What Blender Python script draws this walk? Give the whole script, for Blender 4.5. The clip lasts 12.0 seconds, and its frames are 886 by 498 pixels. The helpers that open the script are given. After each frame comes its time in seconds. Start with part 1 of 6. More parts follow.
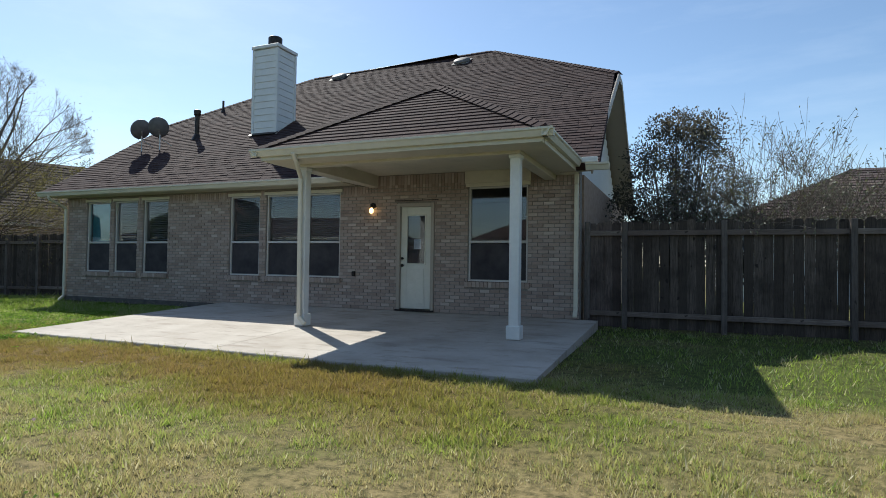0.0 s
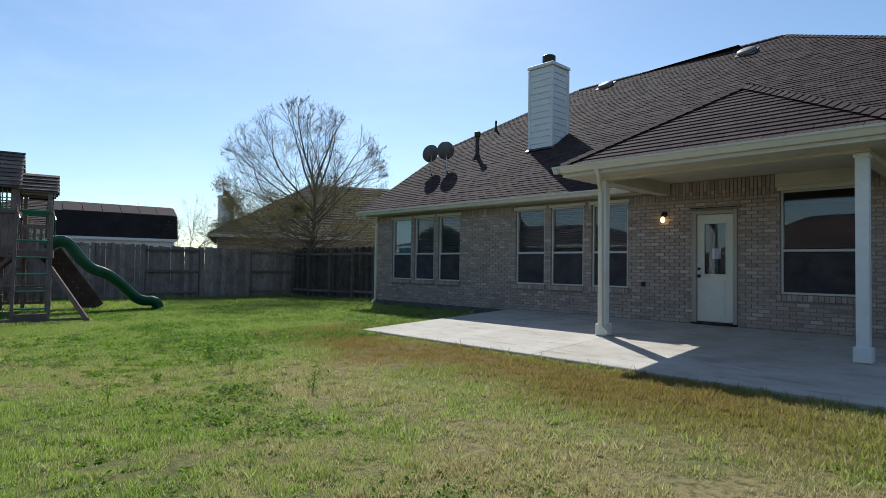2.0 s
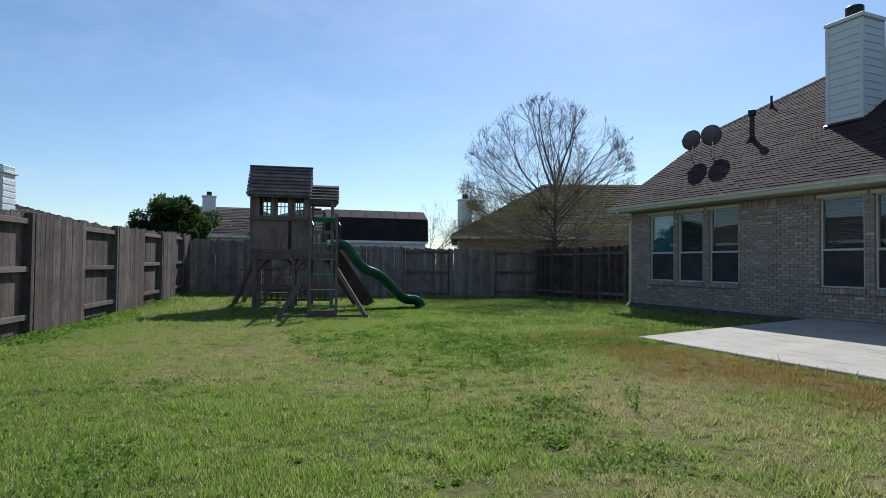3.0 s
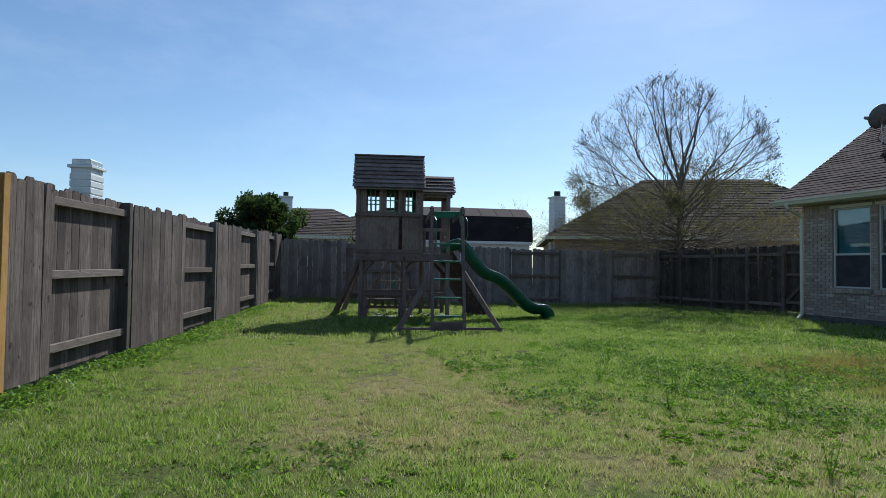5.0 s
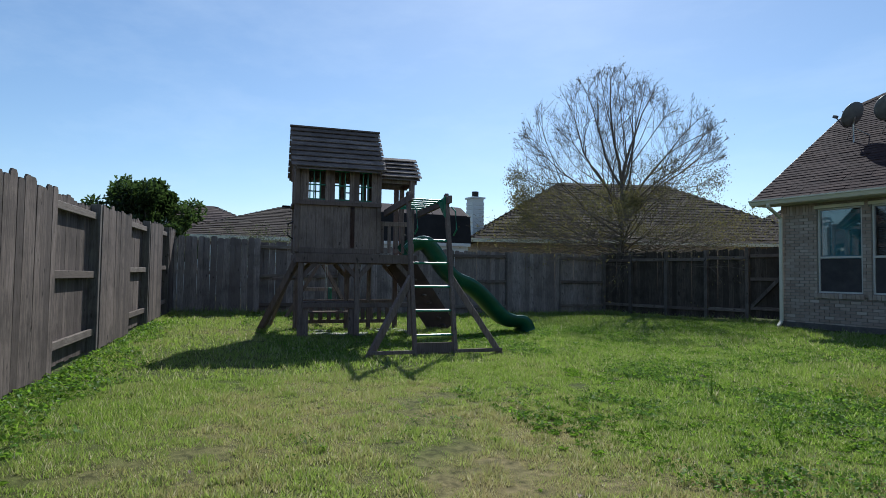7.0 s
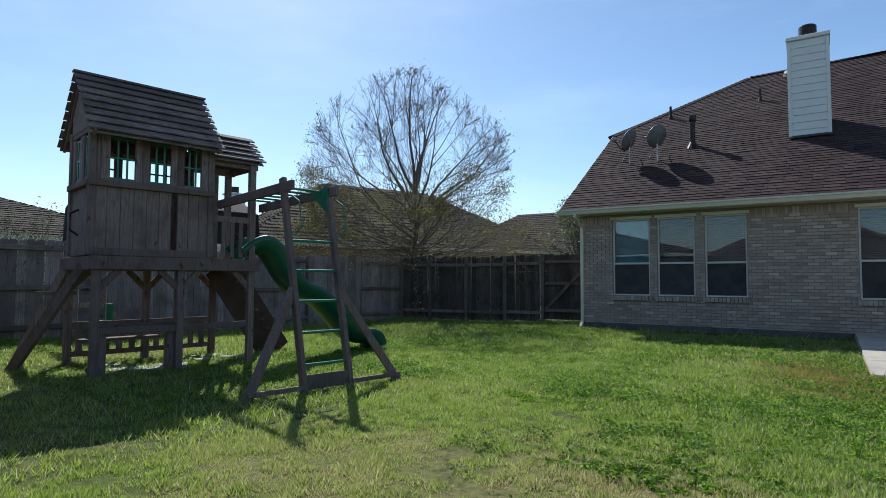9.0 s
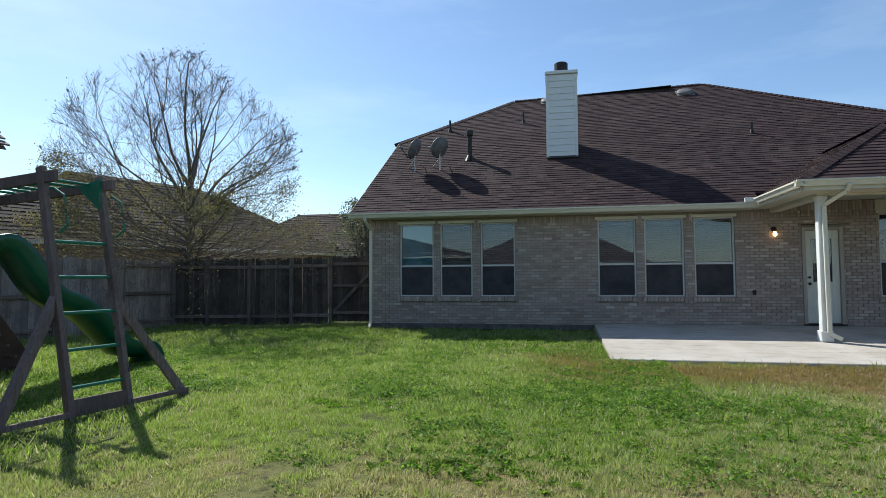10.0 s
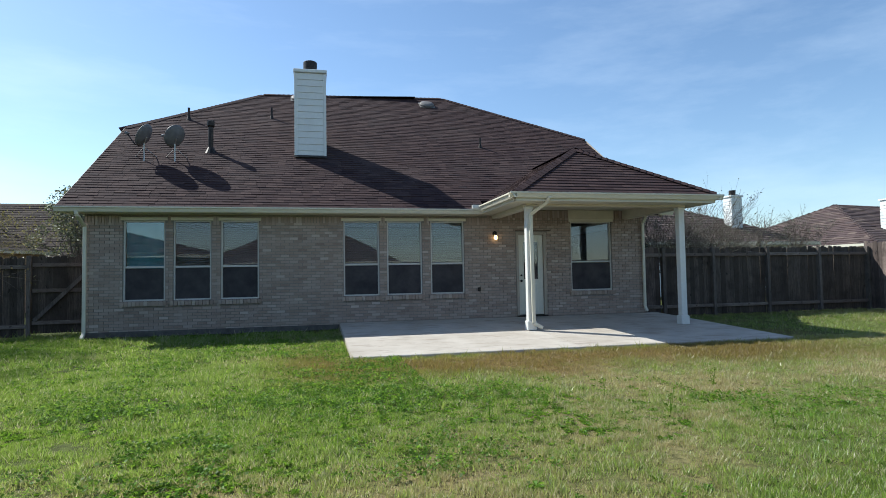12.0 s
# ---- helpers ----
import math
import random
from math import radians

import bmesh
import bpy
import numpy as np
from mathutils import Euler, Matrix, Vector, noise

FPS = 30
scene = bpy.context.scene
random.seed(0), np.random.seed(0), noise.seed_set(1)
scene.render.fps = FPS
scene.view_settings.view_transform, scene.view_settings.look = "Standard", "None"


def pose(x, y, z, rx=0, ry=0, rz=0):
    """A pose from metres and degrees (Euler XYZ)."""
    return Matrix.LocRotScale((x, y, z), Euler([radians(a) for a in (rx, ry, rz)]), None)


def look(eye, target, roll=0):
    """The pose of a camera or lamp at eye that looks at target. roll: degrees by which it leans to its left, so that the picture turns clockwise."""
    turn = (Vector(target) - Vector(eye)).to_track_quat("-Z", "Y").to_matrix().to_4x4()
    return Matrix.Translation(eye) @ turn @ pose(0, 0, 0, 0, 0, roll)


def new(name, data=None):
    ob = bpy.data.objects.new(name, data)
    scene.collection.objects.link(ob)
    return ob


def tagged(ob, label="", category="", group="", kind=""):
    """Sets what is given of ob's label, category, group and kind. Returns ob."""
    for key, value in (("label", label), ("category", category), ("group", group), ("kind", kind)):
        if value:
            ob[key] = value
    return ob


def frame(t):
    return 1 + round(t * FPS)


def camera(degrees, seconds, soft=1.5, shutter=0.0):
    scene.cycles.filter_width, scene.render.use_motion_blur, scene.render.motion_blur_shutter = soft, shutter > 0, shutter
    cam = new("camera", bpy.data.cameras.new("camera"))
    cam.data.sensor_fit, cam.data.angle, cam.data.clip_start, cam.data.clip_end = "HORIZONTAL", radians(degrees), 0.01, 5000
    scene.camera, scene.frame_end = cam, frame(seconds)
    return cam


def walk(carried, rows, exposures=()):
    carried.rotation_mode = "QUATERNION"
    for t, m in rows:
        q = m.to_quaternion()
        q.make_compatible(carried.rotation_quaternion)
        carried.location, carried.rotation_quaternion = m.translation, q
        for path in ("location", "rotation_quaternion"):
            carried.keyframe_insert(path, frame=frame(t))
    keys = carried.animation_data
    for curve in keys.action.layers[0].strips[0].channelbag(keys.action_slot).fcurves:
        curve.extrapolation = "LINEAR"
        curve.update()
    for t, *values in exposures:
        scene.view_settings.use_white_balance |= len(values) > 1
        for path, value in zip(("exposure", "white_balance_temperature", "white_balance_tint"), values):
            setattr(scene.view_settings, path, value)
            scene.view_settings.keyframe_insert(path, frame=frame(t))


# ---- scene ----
cam = camera(75.0, 12.0, soft=0.8)
PATH = [
    (0, (0.279, 1.061, 1.213), (-0.493, 2.905, 1.264), 0.8),
    (0.5, (0.267, 0.855, 1.226), (-0.741, 2.581, 1.281), 0.9),
    (1, (0.135, 0.692, 1.233), (-0.979, 2.352, 1.298), 1.0),
    (1.5, (-0.073, 0.492, 1.228), (-1.264, 2.097, 1.301), 1.0),
    (2, (-0.43, 0.2, 1.287), (-1.864, 1.592, 1.347), 0.8),
    (2.5, (-0.925, 0.032, 1.273), (-2.637, 1.064, 1.328), 0.6),
    (3, (-1.541, -0.15, 1.278), (-3.387, 0.619, 1.33), 0.6),
    (3.5, (-2.207, -0.288, 1.266), (-4.116, 0.307, 1.319), 0.5),
    (3.7, (-2.503, -0.38, 1.262), (-4.43, 0.156, 1.316), 0.6),
    (5.3, (-4.706, -1.088, 1.263), (-6.604, -0.461, 1.326), 0.9),
    (5.5, (-5.047, -1.164, 1.258), (-6.919, -0.465, 1.324), 0.8),
    (6, (-5.81, -1.317, 1.253), (-7.638, -0.51, 1.324), 0.8),
    (6.5, (-6.612, -1.444, 1.207), (-8.391, -0.535, 1.287), 0.7),
    (6.7, (-6.894, -1.519, 1.204), (-8.662, -0.586, 1.286), 0.7),
    (8.3, (-9.412, -2.28, 1.207), (-10.908, -0.957, 1.309), 0.5),
    (8.5, (-9.634, -2.354, 1.197), (-11.052, -0.947, 1.305), 0.3),
    (9, (-10.07, -2.442, 1.259), (-11.168, -0.774, 1.363), 0.2),
    (9.5, (-10.307, -2.57, 1.296), (-11.036, -0.711, 1.4), 0.1),
    (10, (-10.355, -2.596, 1.309), (-10.751, -0.639, 1.414), -0.3),
    (10.5, (-10.165, -2.586, 1.332), (-10.314, -0.594, 1.431), -0.8),
    (11, (-10.042, -2.621, 1.353), (-9.89, -0.629, 1.448), -1.1),
    (11.5, (-10.071, -2.617, 1.344), (-9.72, -0.651, 1.435), -1.1),
    (12, (-10.135, -2.586, 1.347), (-9.703, -0.635, 1.438), -1.0),
]
walk(cam, [(t, look(eye, target, roll)) for t, eye, target, roll in PATH],
     [(0, 0.35, 6300, 6), (1.5, 0.3, 6200, 6), (2.5, 0.0, 5850, 5), (5.5, 0.0, 5800, 5), (8.5, 0.1, 5800, 5), (9.0, 0.2, 5900, 5), (10.5, 0.45, 6050, 5), (12, 0.52, 6050, 5)])
# ---------------------------------------------------------------- light
SUN_PER_M = Vector((0.80, -0.65, -1.0))          # how far a shadow runs for each metre of height
sun_data = bpy.data.lights.new("sun", "SUN")
sun_data.energy, sun_data.angle, sun_data.color = 5.0, radians(0.55), (1.0, 0.95, 0.87)
sun_ob = new("sun", sun_data)
sun_ob.matrix_world = look((-30, 40, 50), Vector((-30, 40, 50)) + SUN_PER_M)
world = bpy.data.worlds.new("sky")
scene.world = world
world.use_nodes = True
wt = world.node_tree
bg = wt.nodes["Background"]
sky = wt.nodes.new("ShaderNodeTexSky")
sky.sky_type, sky.sun_disc = "NISHITA", False
sky.sun_elevation = math.atan2(1.0, math.hypot(0.80, 0.65))
sky.sun_rotation = math.atan2(-0.80, 0.65)
sky.air_density, sky.dust_density, sky.ozone_density = 1.0, 0.35, 2.2
bg.inputs["Strength"].default_value = 0.115
# thin streaks of high cloud
tc = wt.nodes.new("ShaderNodeTexCoord")
mp = wt.nodes.new("ShaderNodeMapping")
mp.inputs["Scale"].default_value = (1.2, 2.6, 7.0)
mp.inputs["Rotation"].default_value = (0.15, 0.25, 0.5)
cn = wt.nodes.new("ShaderNodeTexNoise")
cn.inputs["Scale"].default_value, cn.inputs["Detail"].default_value = 1.6, 7
cn.inputs["Roughness"].default_value = 0.62
cr = wt.nodes.new("ShaderNodeMapRange")
cr.inputs[1].default_value, cr.inputs[2].default_value = 0.46, 0.80
cr.inputs[3].default_value, cr.inputs[4].default_value = 0.0, 0.15
cm = wt.nodes.new("ShaderNodeMix")
cm.data_type = "RGBA"
cm.inputs["B"].default_value = (8.5, 9.2, 10.0, 1)
wt.links.new(tc.outputs["Generated"], mp.inputs["Vector"])
wt.links.new(mp.outputs["Vector"], cn.inputs["Vector"])
wt.links.new(cn.outputs["Fac"], cr.inputs[0])
wt.links.new(cr.outputs[0], cm.inputs["Factor"])
wt.links.new(sky.outputs["Color"], cm.inputs["A"])
wt.links.new(cm.outputs["Result"], bg.inputs["Color"])
scene.view_settings.exposure = 0.0

# ---------------------------------------------------------------- materials
class Mat:
    """A node material built step by step."""
    def __init__(self, name, rough=0.7, metal=0.0, spec=0.3):
        self.m = bpy.data.materials.new(name)
        self.m.use_nodes = True
        self.t = self.m.node_tree
        self.b = self.t.nodes["Principled BSDF"]
        self.b.inputs["Roughness"].default_value = rough
        self.b.inputs["Metallic"].default_value = metal
        self.b.inputs["Specular IOR Level"].default_value = spec
        self.co = self.t.nodes.new("ShaderNodeNewGeometry").outputs["Position"]

    def node(self, kind, **inputs):
        n = self.t.nodes.new(kind)
        for k, v in inputs.items():
            n.inputs[k.replace("_", " ")].default_value = v
        return n

    def link(self, a, b):
        self.t.links.new(a, b)

    def coords(self, scale=(1, 1, 1), local=False, turn=(0, 0, 0)):
        n = self.node("ShaderNodeMapping")
        n.inputs["Scale"].default_value = scale
        n.inputs["Rotation"].default_value = turn
        if local:
            self.link(self.node("ShaderNodeTexCoord").outputs["Object"], n.inputs["Vector"])
        else:
            self.link(self.co, n.inputs["Vector"])
        return n.outputs["Vector"]

    def noise(self, scale, detail=4, rough=0.6, co=None):
        n = self.node("ShaderNodeTexNoise", Scale=scale, Detail=detail, Roughness=rough)
        self.link(co or self.co, n.inputs["Vector"])
        return n.outputs["Fac"]

    def ramp(self, fac, stops):
        n = self.t.nodes.new("ShaderNodeValToRGB")
        e = n.color_ramp.elements
        while len(e) < len(stops):
            e.new(0.5)
        for el, (p, c) in zip(e, stops):
            el.position, el.color = p, (*c, 1)
        self.link(fac, n.inputs["Fac"])
        return n.outputs["Color"]

    def mix(self, a, b, fac, mode="MIX"):
        n = self.t.nodes.new("ShaderNodeMix")
        n.data_type, n.blend_type = "RGBA", mode
        for key, v in (("A", a), ("B", b), ("Factor", fac)):
            if isinstance(v, (tuple, float, int)):
                n.inputs[key].default_value = (*v, 1) if isinstance(v, tuple) else v
            else:
                self.link(v, n.inputs[key])
        return n.outputs["Result"]

    def ranged(self, v, a, b, c=0.0, d=1.0):
        n = self.t.nodes.new("ShaderNodeMapRange")
        for i, q in enumerate((a, b, c, d)):
            n.inputs[i + 1].default_value = q
        self.link(v, n.inputs[0])
        return n.outputs[0]

    def colour(self, c):
        if isinstance(c, tuple):
            self.b.inputs["Base Color"].default_value = (*c, 1)
        else:
            self.link(c, self.b.inputs["Base Color"])
        return self

    def bump(self, h, strength=0.3, dist=0.01):
        n = self.node("ShaderNodeBump", Strength=strength, Distance=dist)
        self.link(h, n.inputs["Height"])
        self.link(n.outputs["Normal"], self.b.inputs["Normal"])
        return self

    def island(self):
        return self.t.nodes.new("ShaderNodeNewGeometry").outputs["Random Per Island"]

    def ob_random(self):
        return self.t.nodes.new("ShaderNodeObjectInfo").outputs["Random"]

    def attribute(self, name):
        n = self.t.nodes.new("ShaderNodeAttribute")
        n.attribute_name = name
        return n.outputs["Fac"]


def brick_mat(name, rnd):
    m = Mat(name, 0.85, spec=0.2)
    r = m.ob_random() if rnd == "object" else m.island()
    base = m.ramp(r, [(0.0, (0.27, 0.205, 0.172)), (0.2, (0.38, 0.30, 0.252)), (0.42, (0.31, 0.24, 0.20)),
                      (0.62, (0.43, 0.35, 0.298)), (0.82, (0.34, 0.268, 0.226)), (1.0, (0.50, 0.42, 0.362))])
    n = m.noise(22, 5)
    c = m.mix(base, (0.40, 0.345, 0.30), m.ranged(n, 0.5, 0.75, 0, 0.5))
    c = m.mix(c, (0.15, 0.115, 0.10), m.ranged(m.noise(1.3, 4), 0.55, 0.8, 0, 0.3))
    return m.colour(c).bump(m.noise(60, 4), 0.5, 0.006).m


def wood_mat(name, dark, light, along="z", rough=0.85, rnd="object", local=True):
    m = Mat(name, rough, spec=0.2)
    s = {"z": (9, 9, 0.5), "x": (0.5, 9, 9), "y": (9, 0.5, 9)}[along]
    co = m.coords(s, local)
    g = m.noise(5, 6, 0.7, co)
    c = m.ramp(g, [(0.3, dark), (0.5, tuple((a + b) / 2 for a, b in zip(dark, light))), (0.72, light)])
    r = m.ob_random() if rnd == "object" else m.island()
    c = m.mix(c, dark, m.ranged(r, 0, 1, 0.0, 0.9))
    streak = m.noise(16, 4, 0.6, co)
    c = m.mix(c, tuple(q * 0.6 for q in dark), m.ranged(streak, 0.52, 0.66, 0, 0.7))
    knot = m.noise(3.1, 2, 0.5, m.coords({"z": (4, 4, 2.2), "x": (2.2, 4, 4), "y": (4, 2.2, 4)}[along], local))
    c = m.mix(c, tuple(q * 0.35 for q in dark), m.ranged(knot, 0.68, 0.74, 0, 0.8))
    st = m.noise(2.3, 5)
    c = m.mix(c, tuple(q * 0.55 for q in dark), m.ranged(st, 0.48, 0.7, 0, 0.6))
    return m.colour(c).bump(g, 0.5, 0.004).m


def paint_mat(name, col, rough=0.5, dirt=0.25, dirt_col=(0.35, 0.33, 0.27)):
    m = Mat(name, rough)
    n = m.noise(2.2, 6)
    c = m.mix(col, dirt_col, m.ranged(n, 0.48, 0.8, 0, dirt))
    c = m.mix(c, tuple(q * 0.9 for q in col), m.ranged(m.noise(14, 4), 0.4, 0.7, 0, 0.5))
    return m.colour(c).bump(m.noise(45, 3), 0.15, 0.002).m


def shingle_mat(name, rnd, tint=(1, 1, 1)):
    m = Mat(name, 0.93, spec=0.15)
    r = m.ob_random() if rnd == "object" else m.island()
    cols = [(0.0, (0.030, 0.017, 0.019)), (0.3, (0.058, 0.033, 0.032)), (0.6, (0.042, 0.024, 0.026)), (0.85, (0.082, 0.050, 0.046)), (1.0, (0.036, 0.023, 0.026))]
    c = m.ramp(r, [(p, tuple(a * b for a, b in zip(q, tint))) for p, q in cols])
    c = m.mix(c, (0.11, 0.085, 0.075), m.ranged(m.noise(0.55, 5), 0.5, 0.78, 0, 0.35))
    c = m.mix(c, (0.035, 0.028, 0.028), m.ranged(m.noise(160, 2), 0.45, 0.7, 0, 0.6))
    return m.colour(c).bump(m.noise(220, 2), 0.6, 0.003).m


BRICK, BRICKS = brick_mat("brick_face", "object"), brick_mat("brick_faces", "island")
_m = Mat("mortar", 0.95, spec=0.1)
MORTAR = _m.colour(_m.ramp(_m.noise(30, 4), [(0.3, (0.20, 0.178, 0.158)), (0.7, (0.30, 0.272, 0.245))])).bump(_m.noise(90, 3), 0.5, 0.004).m
SHINGLE, SHINGLES = shingle_mat("shingle_tab", "object"), shingle_mat("shingle_tabs", "island")
SHINGLES_TAN = shingle_mat("shingle_tabs_brown", "island", (2.1, 2.6, 2.4))
SHINGLES_OLIVE = shingle_mat("shingle_tabs_olive", "island", (1.1, 1.35, 1.1))
TRIM = paint_mat("cream_trim_paint", (0.66, 0.62, 0.50), 0.45, 0.3)
TRIM_OLD = paint_mat("weathered_cream_paint", (0.62, 0.57, 0.45), 0.55, 0.45, (0.30, 0.27, 0.20))
WHITE = paint_mat("off_white_paint", (0.74, 0.74, 0.70), 0.45, 0.25)
SIDING = paint_mat("white_siding_paint", (0.70, 0.72, 0.71), 0.55, 0.2)
ALU = paint_mat("pale_aluminium_frame", (0.55, 0.53, 0.49), 0.4, 0.2)
# the door frame's own taupe; on the rake soffits it stands for shade
TAUPE = paint_mat("taupe_trim_and_soffit_shade", (0.38, 0.325, 0.265), 0.5, 0.3)
DOORPAINT = paint_mat("door_paint", (0.66, 0.64, 0.55), 0.45, 0.45, (0.36, 0.34, 0.26))
_m = Mat("concrete", 0.85, spec=0.25)
_c = _m.ramp(_m.noise(1.1, 7, 0.65), [(0.3, (0.36, 0.31, 0.255)), (0.55, (0.47, 0.42, 0.36)), (0.75, (0.54, 0.50, 0.44))])
_c = _m.mix(_c, (0.25, 0.21, 0.17), _m.ranged(_m.noise(2.6, 6, 0.7, _m.coords((0.6, 2.2, 1))), 0.53, 0.68, 0, 0.75))
_c = _m.mix(_c, (0.40, 0.36, 0.31), _m.ranged(_m.noise(38, 3), 0.5, 0.75, 0, 0.5))
CONCRETE = _m.colour(_c).bump(_m.noise(70, 4), 0.35, 0.004).m
PICKET = wood_mat("weathered_cedar_picket", (0.072, 0.055, 0.049), (0.33, 0.258, 0.222), local=False)
# grey weathered wood, its colour lifted further to stand for veiling glare
GREYPICKET = wood_mat("weathered_hazed_grey_picket", (0.17, 0.14, 0.13), (0.52, 0.445, 0.405), local=False)
# darker copy of the picket wood: shaded fences carry their shade in its colour
SHADEPICKET = wood_mat("shade_dark_picket", (0.052, 0.042, 0.035), (0.19, 0.152, 0.126), local=False)
RAILWOOD = wood_mat("weathered_cedar_rail", (0.13, 0.10, 0.085), (0.33, 0.28, 0.24), "x")
POSTWOOD = wood_mat("weathered_post", (0.10, 0.085, 0.075), (0.26, 0.225, 0.20), local=False)
NEWWOOD = wood_mat("fresh_pine_post", (0.45, 0.25, 0.08), (0.72, 0.44, 0.17))
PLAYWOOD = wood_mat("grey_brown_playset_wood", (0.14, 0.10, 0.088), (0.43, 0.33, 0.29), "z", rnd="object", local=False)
PLAYBOARD = wood_mat("grey_brown_playset_board", (0.16, 0.115, 0.10), (0.48, 0.37, 0.325), "z", rnd="island", local=False)
PLAYROOF = wood_mat("weathered_roof_board", (0.12, 0.09, 0.08), (0.40, 0.32, 0.29), "y", rnd="object", local=False)
_m = Mat("green_slide_plastic", 0.28, spec=0.5)
GREEN = _m.colour(_m.mix((0.006, 0.070, 0.036), (0.015, 0.105, 0.058), _m.ranged(_m.noise(3, 4), 0.4, 0.7))).bump(_m.noise(40, 2), 0.05, 0.002).m
_m = Mat("green_painted_steel", 0.35, spec=0.5)
GREENBAR = _m.colour(_m.mix((0.02, 0.16, 0.09), (0.10, 0.14, 0.10), _m.ranged(_m.noise(20, 4), 0.55, 0.75))).m
_m = Mat("dark_steel", 0.45, 0.7)
DARKMETAL = _m.colour(_m.ramp(_m.noise(18, 4), [(0.3, (0.02, 0.019, 0.018)), (0.7, (0.06, 0.05, 0.045))])).m
_m = Mat("grey_dish_paint", 0.5)
DISHGREY = _m.colour(_m.ramp(_m.noise(6, 4), [(0.3, (0.10, 0.10, 0.105)), (0.7, (0.16, 0.16, 0.165))])).m
_m = Mat("galvanised_steel", 0.4, 0.8)
GALV = _m.colour(_m.ramp(_m.noise(12, 4), [(0.3, (0.35, 0.35, 0.34)), (0.7, (0.55, 0.55, 0.54))])).m
_m = Mat("black_shed_roofing", 0.85)
SHEDROOF = _m.colour(_m.ramp(_m.noise(2.0, 5), [(0.3, (0.012, 0.011, 0.012)), (0.7, (0.026, 0.024, 0.025))])).bump(_m.noise(30, 3), 0.3, 0.01).m
_m = Mat("blind_slats", 0.6)
BLIND = _m.colour(_m.mix((0.27, 0.25, 0.23), (0.21, 0.19, 0.18), _m.noise(5, 3))).m
_m = Mat("teal_panel", 0.8)
TEAL = _m.colour(_m.ramp(_m.noise(4, 4), [(0.3, (0.10, 0.20, 0.22)), (0.7, (0.17, 0.30, 0.33))])).m
_m = Mat("insect_screen", 0.8, spec=0.1)
SCREEN = _m.colour(_m.ramp(_m.noise(3, 4), [(0.3, (0.040, 0.038, 0.042)), (0.7, (0.075, 0.068, 0.070))])).m
_m = Mat("plaster", 0.9)
PLASTER = _m.colour(_m.ramp(_m.noise(2, 3), [(0.3, (0.30, 0.28, 0.25)), (0.7, (0.36, 0.34, 0.30))])).m
_m = Mat("tan_house_brick", 0.9)
FARBRICK = _m.colour(_m.ramp(_m.noise(9, 5), [(0.3, (0.28, 0.19, 0.14)), (0.7, (0.40, 0.30, 0.23))])).m
_m = Mat("bulb_glow", 0.3)
_m.b.inputs["Emission Color"].default_value = (1.0, 0.62, 0.25, 1)
_m.b.inputs["Emission Strength"].default_value = 4.0
BULB = _m.colour((0.9, 0.7, 0.4)).m
_m = Mat("paper", 0.8)
PAPER = _m.colour(_m.mix((0.62, 0.62, 0.64), (0.5, 0.5, 0.52), _m.noise(20, 3))).m
_m = Mat("pale_stone", 0.85)
STONE = _m.colour(_m.ramp(_m.noise(12, 4), [(0.3, (0.30, 0.28, 0.25)), (0.7, (0.46, 0.44, 0.40))])).bump(_m.noise(30, 4), 0.4, 0.01).m
# foundation concrete with the shade at the wall's foot put into its colour
_m = Mat("shade_dark_foundation", 0.9)
FOUNDATION = _m.colour(_m.ramp(_m.noise(6, 5), [(0.3, (0.075, 0.068, 0.062)), (0.7, (0.14, 0.128, 0.115))])).bump(_m.noise(50, 4), 0.4, 0.006).m
_m = Mat("red_climbing_wall", 0.8)
ROCKWALL = _m.colour(_m.ramp(_m.noise(3, 4), [(0.3, (0.055, 0.035, 0.030)), (0.7, (0.11, 0.065, 0.055))])).m


def glass_mat(name, gloss, tint):
    m = Mat(name)
    out = m.t.nodes["Material Output"]
    g = m.node("ShaderNodeBsdfGlossy", Roughness=0.015)
    g.inputs["Color"].default_value = (0.92, 0.95, 1.0, 1)
    wav = m.noise(0.9, 2)
    bp = m.node("ShaderNodeBump", Strength=0.05, Distance=0.02)
    m.link(wav, bp.inputs["Height"])
    m.link(bp.outputs["Normal"], g.inputs["Normal"])
    tr = m.t.nodes.new("ShaderNodeBsdfTransparent")
    tr.inputs["Color"].default_value = (*tint, 1)
    mx = m.t.nodes.new("ShaderNodeMixShader")
    mx.inputs["Fac"].default_value = gloss
    m.link(tr.outputs[0], mx.inputs[1])
    m.link(g.outputs[0], mx.inputs[2])
    m.link(mx.outputs[0], out.inputs["Surface"])
    return m.m


GLASS = glass_mat("window_glass", 0.055, (0.85, 0.88, 0.90))
GLASS_TEAL = glass_mat("tinted_window_glass", 0.10, (0.75, 0.88, 0.90))


